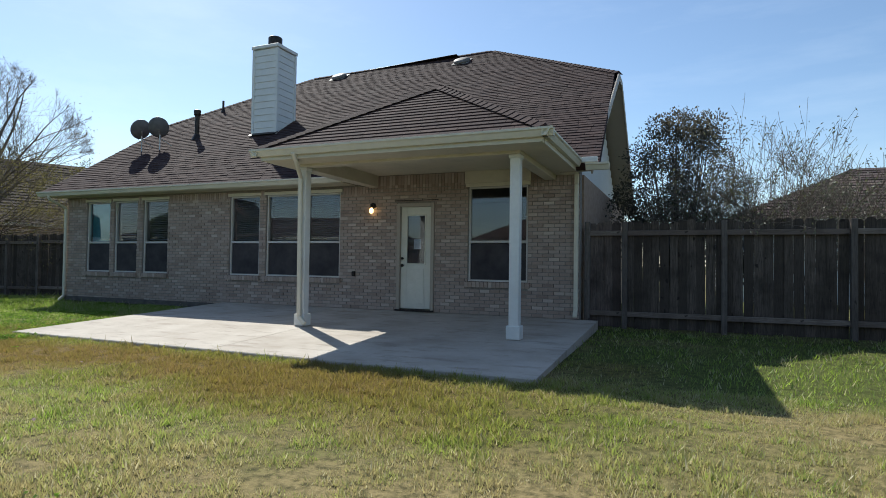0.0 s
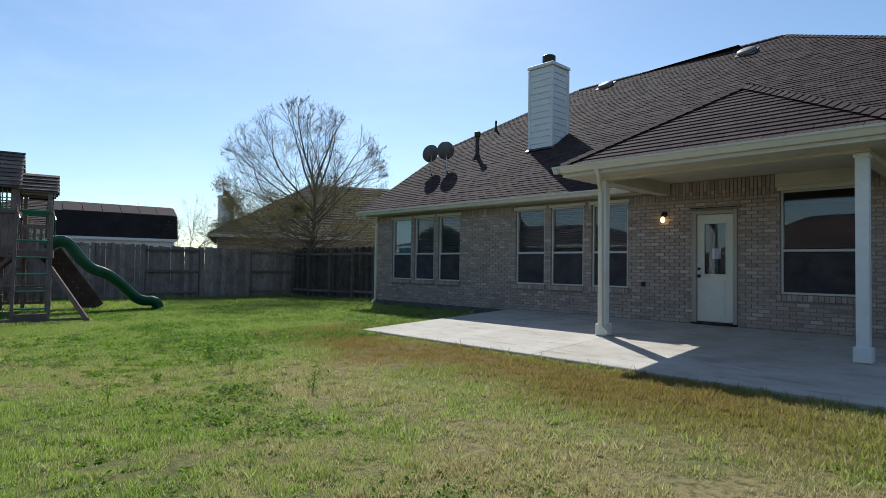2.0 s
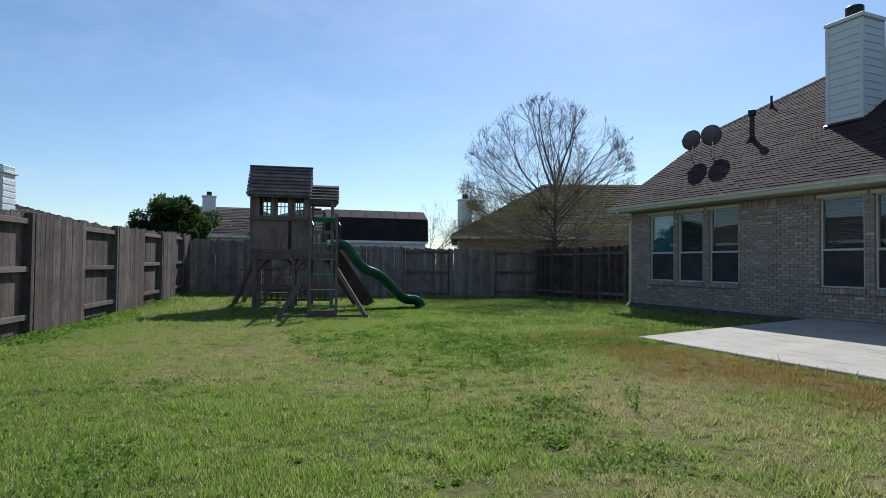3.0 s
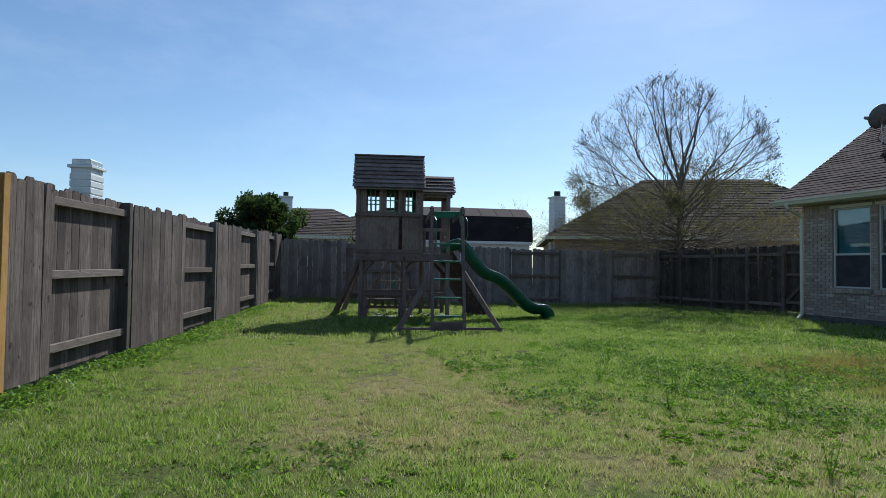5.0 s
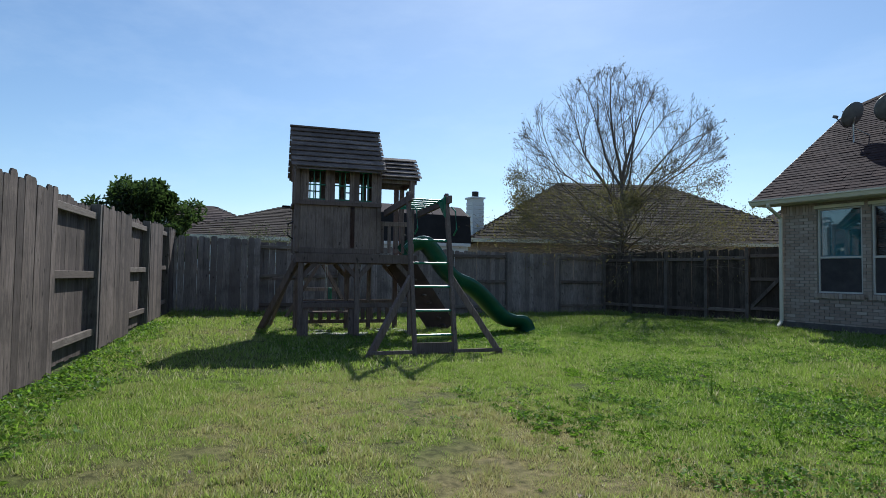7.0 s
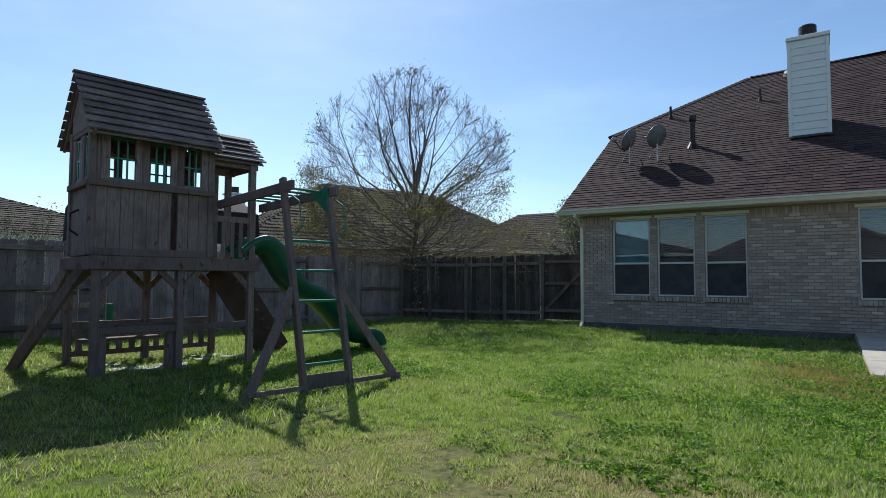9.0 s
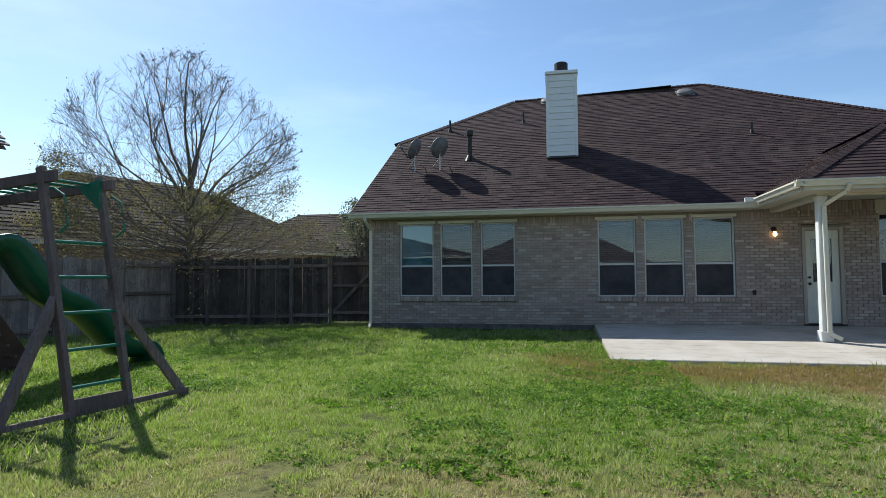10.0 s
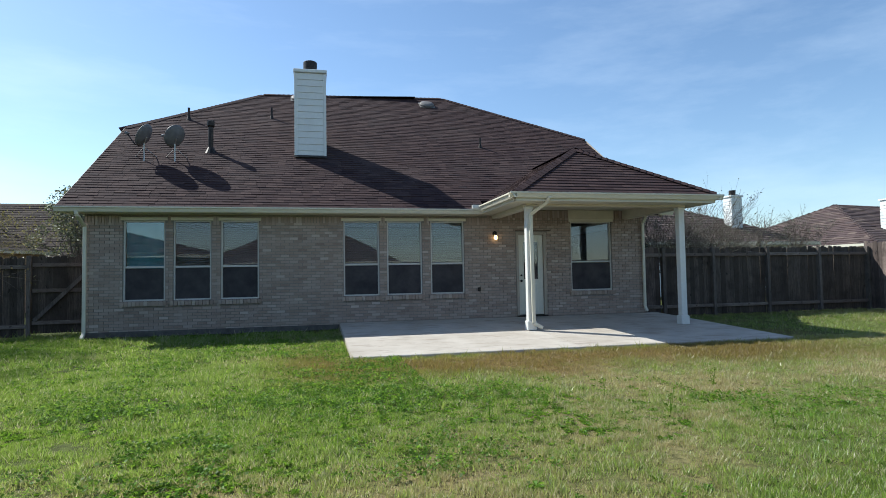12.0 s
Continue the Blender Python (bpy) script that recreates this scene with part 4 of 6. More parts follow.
def satellite_dish(x, y, zc, turn):
    z0 = roof_z(y)
    d = thing("satellite_dish", (x, y, z0), "grey round satellite dish on a roof mast", "satellite dish", "dishes on the roof")
    m = Matrix.Translation((x, y, zc)) @ Euler((radians(62), 0, radians(turn))).to_matrix().to_4x4()
    g = Geo(m)
    n = 28
    pts, fs = [], []
    for j in range(6):
        r = 0.30 * j / 5
        for k in range(n):
            a = 2 * math.pi * k / n
            pts.append((r * 0.92 * math.cos(a), r * math.sin(a), 0.09 * (r / 0.30) ** 2 - 0.09))
    for j in range(5):
        for k in range(n):
            fs.append((j * n + k, (j + 1) * n + k, (j + 1) * n + (k + 1) % n, j * n + (k + 1) % n))
    g.add(pts, fs)
    g.add([(p[0], p[1], p[2] - 0.012) for p in pts], [tuple(reversed(f)) for f in fs])
    b = 5 * n
    g2 = len(pts)
    g.f += [(b + k, g2 + b + k, g2 + b + (k + 1) % n, b + (k + 1) % n) for k in range(n)]
    part("reflector", g, DISHGREY, d, smooth=True)
    part("feed_arm", Geo(m).tube([(0, -0.30, -0.02), (0, -0.30, 0.1), (0, -0.16, 0.40)], 0.014, 8), DARKMETAL, d)
    part("feed_head", Geo(m).box((0, -0.15, 0.42), (0.10, 0.07, 0.09), None, 0.012), DISHGREY, d)
    part("mast", Geo().tube([(x, y + 0.05, z0 - 0.02), (x, y + 0.05, zc - 0.2), tuple(m @ Vector((0, -0.02, -0.1)))], 0.022, 10), GALV, d)
    part("foot_plate", Geo(Matrix.Translation((x, y + 0.05, z0 + 0.025)) @ Matrix.Rotation(math.atan(PITCH), 4, "X")).box((0, 0, 0), (0.16, 0.22, 0.012), None, 0.003), GALV, d)
    for s in (-1, 1):
        part("strut", Geo().tube([(x + 0.25 * s, y + 0.25, roof_z(y + 0.25)), (x, y + 0.05, zc - 0.3)], 0.01, 6), GALV, d)


satellite_dish(-14.33, 13.05, 5.0, 253)
satellite_dish(-13.61, 13.05, 5.0, 228)


def wall_lamp():
    x, y, z = -5.66, WY - 0.0, 2.30
    l = thing("wall_lamp", (x, y, z), "lit bare-bulb wall lamp on the brick wall", "wall lamp")
    part("back_plate", Geo().tube([(x, y + 0.01, z + 0.09), (x, y - 0.03, z + 0.09)], 0.06, 16), DARKMETAL, l)
    part("socket", Geo().tube([(x, y - 0.03, z + 0.10), (x, y - 0.085, z + 0.10), (x, y - 0.09, z + 0.04)], [0.02, 0.03, 0.03], 12), DARKMETAL, l)
    part("bulb", Geo().tube([(x, y - 0.09, z + 0.04), (x, y - 0.09, z + 0.0), (x, y - 0.09, z - 0.05), (x, y - 0.09, z - 0.075)], [0.02, 0.042, 0.042, 0.015], 14), BULB, l, "glowing warm bulb", smooth=True)


wall_lamp()
for xx in (-6.10,):
    tp = thing("wall_outlet", (xx, WY, 0.95), "small grey outdoor tap and outlet on the brick wall", "outlet")
    part("box", Geo().box((xx, WY - 0.025, 0.98), (0.07, 0.06, 0.10), None, 0.01), DARKMETAL, tp)


# ---------------------------------------------------------------- fences
def picket_mesh(h, name="picket", mat=None):
    w, t, ear = 0.1455, 0.018, 0.03
    g = Geo()
    poly = [(-w / 2, 0, 0), (w / 2, 0, 0), (w / 2, 0, h - ear), (w / 2 - ear, 0, h), (-w / 2 + ear, 0, h), (-w / 2, 0, h - ear)]
    g.prism(poly, (0, t, 0))
    return g.mesh(name, mat or PICKET)


PICKETS = [picket_mesh(1.86), picket_mesh(1.88), picket_mesh(1.84)]
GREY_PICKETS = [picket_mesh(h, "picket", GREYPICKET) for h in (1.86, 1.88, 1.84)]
SHADE_PICKETS = [picket_mesh(h, "picket", SHADEPICKET) for h in (1.86, 1.88, 1.84)]


def fence(name, a, b, joints, first_back, label, base=0.06, height=1.86, rails=(0.24, 0.98, 1.72), alternate=True, seed=1, tilt=0.0, dark_from=99.0, plain=None):
    """A picket fence from a to b. joints: distances of the posts; where alternate, every other bay shows its rails, the pickets being on the far side."""
    rs = random.Random(seed)
    a, b = Vector((*a, 0)), Vector((*b, 0))
    d = (b - a).normalized()
    ang = math.atan2(d.y, d.x)
    n = Vector((-d.y, d.x, 0))
    f = thing(name, a, label, "fence")
    k = height / 1.86
    for i, (s0, s1) in enumerate(zip(joints[:-1], joints[1:])):
        back = first_back if not alternate else (i % 2 == 0) == first_back
        off = 0.055 if back else -0.075
        mid = a + d * ((s0 + s1) / 2)
        gz = float(ground_z(mid.x, mid.y)) + base
        s = s0 + 0.07
        while s < s1 - 0.02:
            p = a + d * (s + rs.uniform(-0.004, 0.004)) + n * off
            m = Matrix.Translation((p.x, p.y, gz + rs.uniform(-0.014, 0.008))) @ Matrix.Rotation(ang, 4, "Z") @ Matrix.Rotation(radians(rs.uniform(-0.7, 0.7) + tilt), 4, "Y") @ Matrix.Diagonal((1, 1, k, 1))
            # beyond dark_from the pickets have the shade put into their colour
            part("picket", (SHADE_PICKETS if s > dark_from else plain or PICKETS)[rs.randrange(3)], None, f, at=m)
            s += 0.1465
        for z in rails:
            m = Matrix.Translation((*(mid + n * 0.0).xy, gz + z * k)) @ Matrix.Rotation(ang, 4, "Z") @ Matrix.Rotation(radians(rs.uniform(-0.4, 0.4)), 4, "Y")
            part("rail", Geo().box((0, 0, 0), (s1 - s0 + 0.04, 0.045, 0.09), None, 0.005), RAILWOOD, f, at=m)
    for s in joints:
        p = a + d * s + n * -0.0
        gz = float(ground_z(p.x, p.y))
        m = Matrix.Translation((p.x, p.y, gz)) @ Matrix.Rotation(ang, 4, "Z")
        part("post", Geo().box((0, 0, (height + base + 0.02) / 2 - 0.1), (0.09, 0.124, height + base + 0.18), None, 0.006), POSTWOOD, f, at=m)
    return f


left_joints = [0.0, 0.75, 1.75, 3.1, 4.75, 6.55, 8.3, 10.27, 12.05, 14.3, 16.6, 19.0, 21.4, 23.8, 26.2, 28.6]
left_fence = fence("left_fence", LC, LC + LD * 28.6, left_joints, True, "weathered grey-brown picket fence with alternating recessed bays", height=1.93, seed=2)
far_fence = fence("far_fence", LC, LC + FD * FL, [0, 2.0, 4.1, 7.3, 9.15, 10.95, FL], False, "grey weathered picket fence along the end of the lawn", base=0.0, height=1.86, seed=3, plain=GREY_PICKETS)
C2 = LC + FD * FL
side_fence = fence("side_fence", C2, (-16.62, 12.62), [0, 1.0, 2.2, 3.4, 4.51], True, "weathered picket fence in the house's shade, its pickets coloured dark for it", rails=(0.24, 1.62), alternate=False, seed=4, dark_from=-1.0)
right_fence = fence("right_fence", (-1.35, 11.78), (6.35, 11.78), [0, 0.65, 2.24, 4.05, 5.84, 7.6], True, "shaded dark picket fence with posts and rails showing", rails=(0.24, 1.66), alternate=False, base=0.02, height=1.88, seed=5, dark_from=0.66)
right_side = fence("right_side_fence", (6.4, 11.9), (5.4, -5.0), [0, 2.4, 4.8, 7.2, 9.6, 12, 14.4, 16.8], False, "weathered picket fence along the lawn's edge", height=2.0, seed=6)


def gate():
    a, b = Vector((-16.62, 12.62, 0)), Vector((-15.17, 12.74, 0))
    d = (b - a).normalized()
    ang = math.atan2(d.y, d.x)
    e = thing("side_gate", a, "weathered wooden gate with a diagonal brace beside the house", "gate")
    gz = float(ground_z(-16, 13)) + 0.08
    for i in range(10):
        p = a + d * (0.07 + i * 0.148)
        part("picket", SHADE_PICKETS[i % 3], None, e, at=Matrix.Translation((p.x, p.y + 0.05, gz)) @ Matrix.Rotation(ang, 4, "Z") @ Matrix.Diagonal((1, 1, 0.97, 1)))
    for z in (0.25, 1.0, 1.6):
        part("rail", Geo().beam(a + d * 0.05 + Vector((0, 0, gz + z)), a + d * 1.33 + Vector((0, 0, gz + z)), 0.04, 0.09), RAILWOOD, e)
    part("brace", Geo().beam(a + d * 0.1 + Vector((0, -0.03, gz + 0.3)), a + d * 1.3 + Vector((0, -0.03, gz + 1.55)), 0.03, 0.09), POSTWOOD, e)
    part("post", Geo().box((b.x - 0.02, b.y, 1.0), (0.09, 0.09, 2.0), None, 0.006), POSTWOOD, e)
    part("latch", Geo().box((b.x - 0.18, b.y - 0.06, gz + 1.1), (0.18, 0.02, 0.05), None, 0.006), DARKMETAL, e)


gate()
nb = thing("fence_board", LC.to_3d() + LD.to_3d() * 12.85, "fresh orange pine board fixed upright against the old fence", "board")
np_ = (LC + LD * 12.85).to_3d()
part("board", Geo(Matrix.Translation((np_.x + 0.02, np_.y + 0.11, 0)) @ Matrix.Rotation(math.atan2(LD.y, LD.x), 4, "Z")).box((0, 0, 1.0), (0.09, 0.04, 2.05), None, 0.004), NEWWOOD, nb)


# ---------------------------------------------------------------- the playset
U, N = Vector((0.2, 0.98, 0)).normalized(), Vector((0.98, -0.2, 0)).normalized()
PO = Vector((-17.15, 0.95, 0)) + 0.05 * U - 0.40 * N
PM = Matrix(((U.x, N.x, 0, PO.x), (U.y, N.y, 0, PO.y), (0, 0, 1.04, 0), (0, 0, 0, 1)))   # a along the front, b towards the lawn, z up


def playset():
    e = thing("playset", PO, "weathered wooden playset with a playhouse, green slide and monkey bars", "playset")
    L = lambda: Geo(PM)
    W = lambda nm, g, mat=PLAYWOOD, lab="": part(nm, g, mat, e, lab)
    D0, D1 = 0.04, -1.25                    # front and back of the deck
    for a in (0.05, 1.05, 2.05):
        for b in (D0, D1):
            top = 1.45 if a == 1.05 else (2.85 if a > 2 else 1.5)
            W("post", L().box((a, b, top / 2), (0.09, 0.09, top), None, 0.006))
    W("post", L().box((1.5, D1, 1.4), (0.08, 0.08, 2.8), None, 0.006))
    # deck
    for b in (D0 + 0.065, D1 - 0.065):
        W("deck_beam", L().box((1.05, b, 1.39), (2.2, 0.04, 0.16), None, 0.006))
    for a in (-0.02, 2.12):
        W("deck_beam", L().box((a, (D0 + D1) / 2, 1.39), (0.04, D0 - D1 + 0.1, 0.16), None, 0.006))
    deck = W("deck", L().box((1.05, (D0 + D1) / 2, 1.40), (2.1, D0 - D1, 0.03)))
    for i in range(9):
        part("board", L().box((1.05, D1 + 0.07 + i * 0.144, 1.455), (2.16, 0.135, 0.028), None, 0.004), PLAYBOARD, deck)
    # knee braces
    for a, s in ((1.05, 1), (1.05, -1), (0.05, 1), (2.05, -1)):
        W("brace", L().beam((a, D0, 1.05), (a + 0.26 * s, D0, 1.31), 0.04, 0.08))
        W("brace", L().beam((a, D1, 1.05), (a + 0.26 * s, D1, 1.31), 0.04, 0.08))
    # railing and picnic bench round the sandpit below
    for b in (D1,):
        W("rail", L().box((1.05, b, 0.58), (2.0, 0.04, 0.09), None, 0.005))
        W("rail", L().box((1.05, b, 0.20), (2.0, 0.04, 0.07), None, 0.005))
        for i in range(11):
            W("baluster", L().box((0.2 + i * 0.17, b - 0.03, 0.38), (0.08, 0.025, 0.34), None, 0.004))
    W("rail", L().box((1.05, D0, 0.58), (2.0, 0.04, 0.08), None, 0.005))
    W("bench", L().box((0.62, D0 - 0.25, 0.62), (1.0, 0.20, 0.035), None, 0.005))
    W("bench", L().box((0.62, D1 + 0.3, 0.40), (1.0, 0.20, 0.035), None, 0.005))
    for a in (0.12, 1.0):
        W("bench_leg", L().box((a, D0 - 0.1, 0.26), (0.16, 0.12, 0.52), None, 0.005))
    # playhouse
    H0, H1, HL, HR = 0.06, -0.82, -0.04, 1.42
    def panel(a0, a1, b0, b1, z0, z1, vertical=True):
        n = max(1, round((a1 - a0 if a1 > a0 + 0.01 else abs(b1 - b0)) / 0.145))
        out = W("wall_panel", L().box(((a0 + a1) / 2, (b0 + b1) / 2, (z0 + z1) / 2), (max(a1 - a0, 0.008), max(abs(b1 - b0), 0.008), z1 - z0)))
        for i in range(n):
            f = (i + 0.5) / n
            if a1 > a0 + 0.01:
                part("board", L().box((a0 + (a1 - a0) * f, b0 + 0.006, (z0 + z1) / 2), ((a1 - a0) / n - 0.004, 0.018, z1 - z0), None, 0.003), PLAYBOARD, out)
            else:
                part("board", L().box((a0, b0 + (b1 - b0) * f, (z0 + z1) / 2), (0.018, abs(b1 - b0) / n - 0.004, z1 - z0), None, 0.003), PLAYBOARD, out)
    panel(-0.02, 0.90, H0, H0, 1.48, 2.30)
    panel(0.98, 1.40, H0, H0, 1.48, 2.30)
    panel(HL, HL, H0, H1, 1.48, 2.30)
    W("sill_beam", L().box((0.69, H0 + 0.03, 2.33), (1.54, 0.10, 0.07), None, 0.006))
    W("sill_beam", L().box((HL - 0.02, (H0 + H1) / 2, 2.33), (0.10, H0 - H1, 0.07), None, 0.006))
    W("kick_board", L().box((0.7, H0 + 0.01, 1.52), (1.5, 0.03, 0.09), None, 0.004))
    for a in (HL, HR):
        for b in (H0, H1):
            W("corner_post", L().box((a, b, 2.26), (0.085, 0.085, 1.55), None, 0.006))
    W("top_beam", L().box((0.69, H0 + 0.02, 2.99), (1.56, 0.05, 0.10), None, 0.005))
    W("top_beam", L().box((0.69, H1 - 0.02, 2.99), (1.56, 0.05, 0.10), None, 0.005))
    W("top_beam", L().box((HL, (H0 + H1) / 2, 2.99), (0.05, H0 - H1, 0.10), None, 0.005))
    def win(a0, a1, b, side=False):
        z0, z1 = 2.39, 2.91
        g = L()
        c, wd = (a0 + a1) / 2, a1 - a0
        def bx(u, z, su, sz, t):
            if side:
                g.box((b, u, z), (t, su, sz), None, 0.004)
            else:
                g.box((u, b, z), (su, t, sz), None, 0.004)
        bx(c, z0 - 0.02, wd + 0.16, 0.045, 0.055)
        wn = W("window", g, PLAYWOOD, "small playhouse window with green glazing bars")
        for u in (a0 - 0.035, a1 + 0.035):
            g = L()
            bx(u, (z0 + z1) / 2, 0.10, z1 - z0 + 0.04, 0.05)
            part("jamb", g, PLAYWOOD, wn)
        for k in (0.0, 1 / 3, 2 / 3, 1.0):
            g = L()
            bx(a0 + wd * k, (z0 + z1) / 2, 0.022, z1 - z0, 0.024)
            part("glazing_bar", g, GREENBAR, wn)
        for z in (z0 + 0.012, (z0 + z1) / 2, z1 - 0.012):
            g = L()
            bx(c, z, wd, 0.022, 0.022)
            part("glazing_bar", g, GREENBAR, wn)
    for aa in (0.035, 0.53, 0.97, 1.375):
        W("board", L().box((aa, H0 - 0.005, 2.65), (0.11, 0.02, 0.60), None, 0.003), PLAYBOARD)
    for bb in (0.035, -0.30, -0.72):
        W("board", L().box((HL, bb, 2.65), (0.02, 0.12, 0.60), None, 0.003), PLAYBOARD)
    win(0.14, 0.46, H0)
    win(0.60, 0.90, H0)
    win(1.04, 1.30, H0)
    win(-0.65, -0.38, HL, True)
    win(-0.22, 0.0 - 0.02, HL, True)
    for a0, a1 in ((0.14, 0.46), (0.90, 1.25)):
        win(a0, a1, H1)
    # back panels, low, with a gap for a doorway
    panel(-0.02, 1.40, H1, H1, 1.48, 2.36)
    W("header", L().box((0.69, H1, 2.93), (1.4, 0.03, 0.12), None, 0.004))
    panel(HR, HR, H1, -0.52, 1.48, 2.95)
    # main roof: lapped boards on two slopes
    RZ, EZ, RB, hb = 3.73, 2.90, -0.43, 0.75
    def slope(a0, a1, rb, rz, eb, ez, count, nm):
        r = W(nm, L().beam(((a0 + a1) / 2, rb, rz - 0.05), ((a0 + a1) / 2, eb, ez - 0.03), a1 - a0 - 0.06, 0.012, 0.001, up=(0, 0, 1)), PLAYROOF, "lapped weathered board roof")
        for i in range(count):
            f0, f1 = i / count, (i + 1.22) / count
            p0, p1 = Vector((0, rb + (eb - rb) * f0, rz + (ez - rz) * f0)), Vector((0, rb + (eb - rb) * f1, rz + (ez - rz) * f1))
            m = (a0 + a1) / 2
            lift = 0.042
            g = L().beam((m, p0.y, p0.z - 0.004), (m, p1.y, p1.z + lift), a1 - a0, 0.02, 0.003, up=(0, 0, 1))
            part("roof_board", g, PLAYROOF, r)
        return r
    slope(-0.16, 1.50, RB, RZ, RB + hb, EZ, 8, "roof")
    slope(-0.16, 1.50, RB, RZ, RB - hb, EZ, 8, "roof")
    W("ridge_board", L().box((0.67, RB, RZ + 0.015), (1.68, 0.09, 0.03), None, 0.004), PLAYROOF)
    # gable
    for a in (-0.06, 1.44):
        n = 7
        for i in range(n):
            b = H0 - 0.03 + (H1 - H0 + 0.06) * (i + 0.5) / n
            top = RZ - 0.06 - (RZ - EZ) * abs(b - RB) / hb
            if top > 3.06:
                W("gable_board", L().box((a, b, (3.0 + top) / 2), (0.022, 0.125, top - 3.0), None, 0.003), PLAYBOARD)
        W("gable_trim", L().beam((a - 0.02, RB, RZ - 0.05), (a - 0.02, RB + hb, EZ - 0.03), 0.03, 0.08))
        W("gable_trim", L().beam((a - 0.02, RB, RZ - 0.05), (a - 0.02, RB - hb, EZ - 0.03), 0.03, 0.08))
    # the lower roof over the slide deck
    slope(1.42, 2.22, -0.36, 3.28, 0.12, 2.84, 5, "awning_roof")
    slope(1.42, 2.22, -0.36, 3.28, -0.86, 2.84, 5, "awning_roof")
    W("top_beam", L().box((1.75, 0.0, 2.80), (0.8, 0.05, 0.10), None, 0.005))
    W("top_beam", L().box((1.75, -0.76, 2.80), (0.8, 0.05, 0.10), None, 0.005))
    W("top_beam", L().box((2.1, -0.38, 2.80), (0.05, 0.8, 0.10), None, 0.005))
    W("post", L().box((2.05, -0.76, 2.1), (0.085, 0.085, 1.4), None, 0.006))
    for s in (1, -1):
        W("brace", L().beam((2.1, -0.38, 3.05), (2.1, -0.38 + 0.3 * s, 2.84), 0.03, 0.07))
    # deck railing by the slide
    W("rail", L().box((1.73, D0, 2.02), (0.62, 0.04, 0.08), None, 0.005))
    for i in range(4):
        W("baluster", L().box((1.50 + i * 0.13, D0, 1.76), (0.06, 0.025, 0.52), None, 0.004))
    for b in (0.02, -0.5):
        W("grab_handle", L().tube([(2.0, b, 1.62), (2.05, b + 0.04, 1.68), (2.07, b + 0.04, 1.85), (2.0, b, 1.92)], 0.012, 8), DARKMETAL)
    W("grab_handle", L().tube([(-0.08, -0.3, 1.72), (-0.17, -0.3, 1.78), (-0.17, -0.3, 1.98), (-0.08, -0.3, 2.03)], 0.014, 8), DARKMETAL)
    # slide: a wavy trough
    g = L()
    path = [(2.00, 1.50), (2.16, 1.62), (2.34, 1.66), (2.50, 1.52), (2.72, 1.22), (2.95, 1.02), (3.25, 0.90), (3.5, 0.72), (3.75, 0.48), (3.95, 0.30), (4.15, 0.22), (4.38, 0.20), (4.46, 0.06)]
    prof = [(-0.31, 0.10), (-0.31, 0.16), (-0.27, 0.17), (-0.24, 0.04), (-0.16, -0.02), (0, -0.035), (0.16, -0.02), (0.24, 0.04), (0.27, 0.17), (0.31, 0.16), (0.31, 0.10), (0.27, 0.0), (0.17, -0.07), (0, -0.085), (-0.17, -0.07), (-0.27, 0.0)]
    pts, fine = [], []
    P = [Vector((x, 0, z)) for x, z in path]
    for i in range(len(P) - 1):
        p0, p1, p2, p3 = P[max(i - 1, 0)], P[i], P[i + 1], P[min(i + 2, len(P) - 1)]
        for k in range(4):
            t = k / 4
            fine.append(0.5 * ((2 * p1) + (p2 - p0) * t + (2 * p0 - 5 * p1 + 4 * p2 - p3) * t * t + (3 * p1 - p0 - 3 * p2 + p3) * t ** 3))
    fine.append(P[-1])
    n = len(prof)
    for i, p in enumerate(fine):
        d = (fine[min(i + 1, len(fine) - 1)] - fine[max(i - 1, 0)]).normalized()
        up = Vector((-d.z, 0, d.x))
        pts += [tuple(Vector((p.x, -0.22 + y, p.z)) + up * h) for y, h in prof]
    fs = [(i * n + k, i * n + (k + 1) % n, (i + 1) * n + (k + 1) % n, (i + 1) * n + k) for i in range(len(fine) - 1) for k in range(n)]
    fs += [tuple(range(n)), tuple(reversed(range((len(fine) - 1) * n, len(fine) * n)))]
    g.add(pts, fs)
    part("slide", g, GREEN, e, "dark green wavy plastic slide", smooth=True)
    # climbing wall
    cw = W("climbing_wall", L().beam((2.05, -0.98, 1.42), (3.05, -0.98, 0.0), 0.55, 0.03, 0.004, up=(0, 1, 0)), ROCKWALL, "dark red board climbing wall")
    for i in range(9):
        f = 0.08 + i * 0.105
        p = Vector((2.05 + 1.0 * f, -0.98, 1.42 - 1.42 * f)) + Vector((0.82, 0, 0.57)) * 0.025
        part("rung", L().box(tuple(p), (0.035, 0.5, 0.035), None, 0.006), PLAYWOOD, cw)
    # monkey bars and ladder
    for a in (1.53, 2.15):
        W("bar_beam", L().beam((a, 0.10, 2.20), (a, 2.08, 2.26), 0.045, 0.11))
        W("ladder_post", L().beam((a + 0.0, 2.40, -0.05), (a + 0.0, 1.84, 2.36), 0.09, 0.06, 0.006, up=(1, 0, 0)))
    for i in range(6):
        W("monkey_bar", L().tube([(1.53, 0.4 + i * 0.27, 2.27), (2.15, 0.4 + i * 0.27, 2.27)], 0.015, 8), GREENBAR)
    for i, z in enumerate((0.28, 0.62, 0.96, 1.30, 1.64)):
        b = 2.40 - 0.56 * (z + 0.05) / 2.41
        W("rung", L().tube([(1.53, b, z), (2.15, b, z)], 0.017, 8), GREENBAR, "green steel rung")
    W("kick_board", L().box((1.84, 2.37, 0.10), (0.6, 0.03, 0.16), None, 0.004))
    W("leg", L().beam((1.53, 2.12, 1.10), (0.84, 2.40, -0.03), 0.07, 0.09))
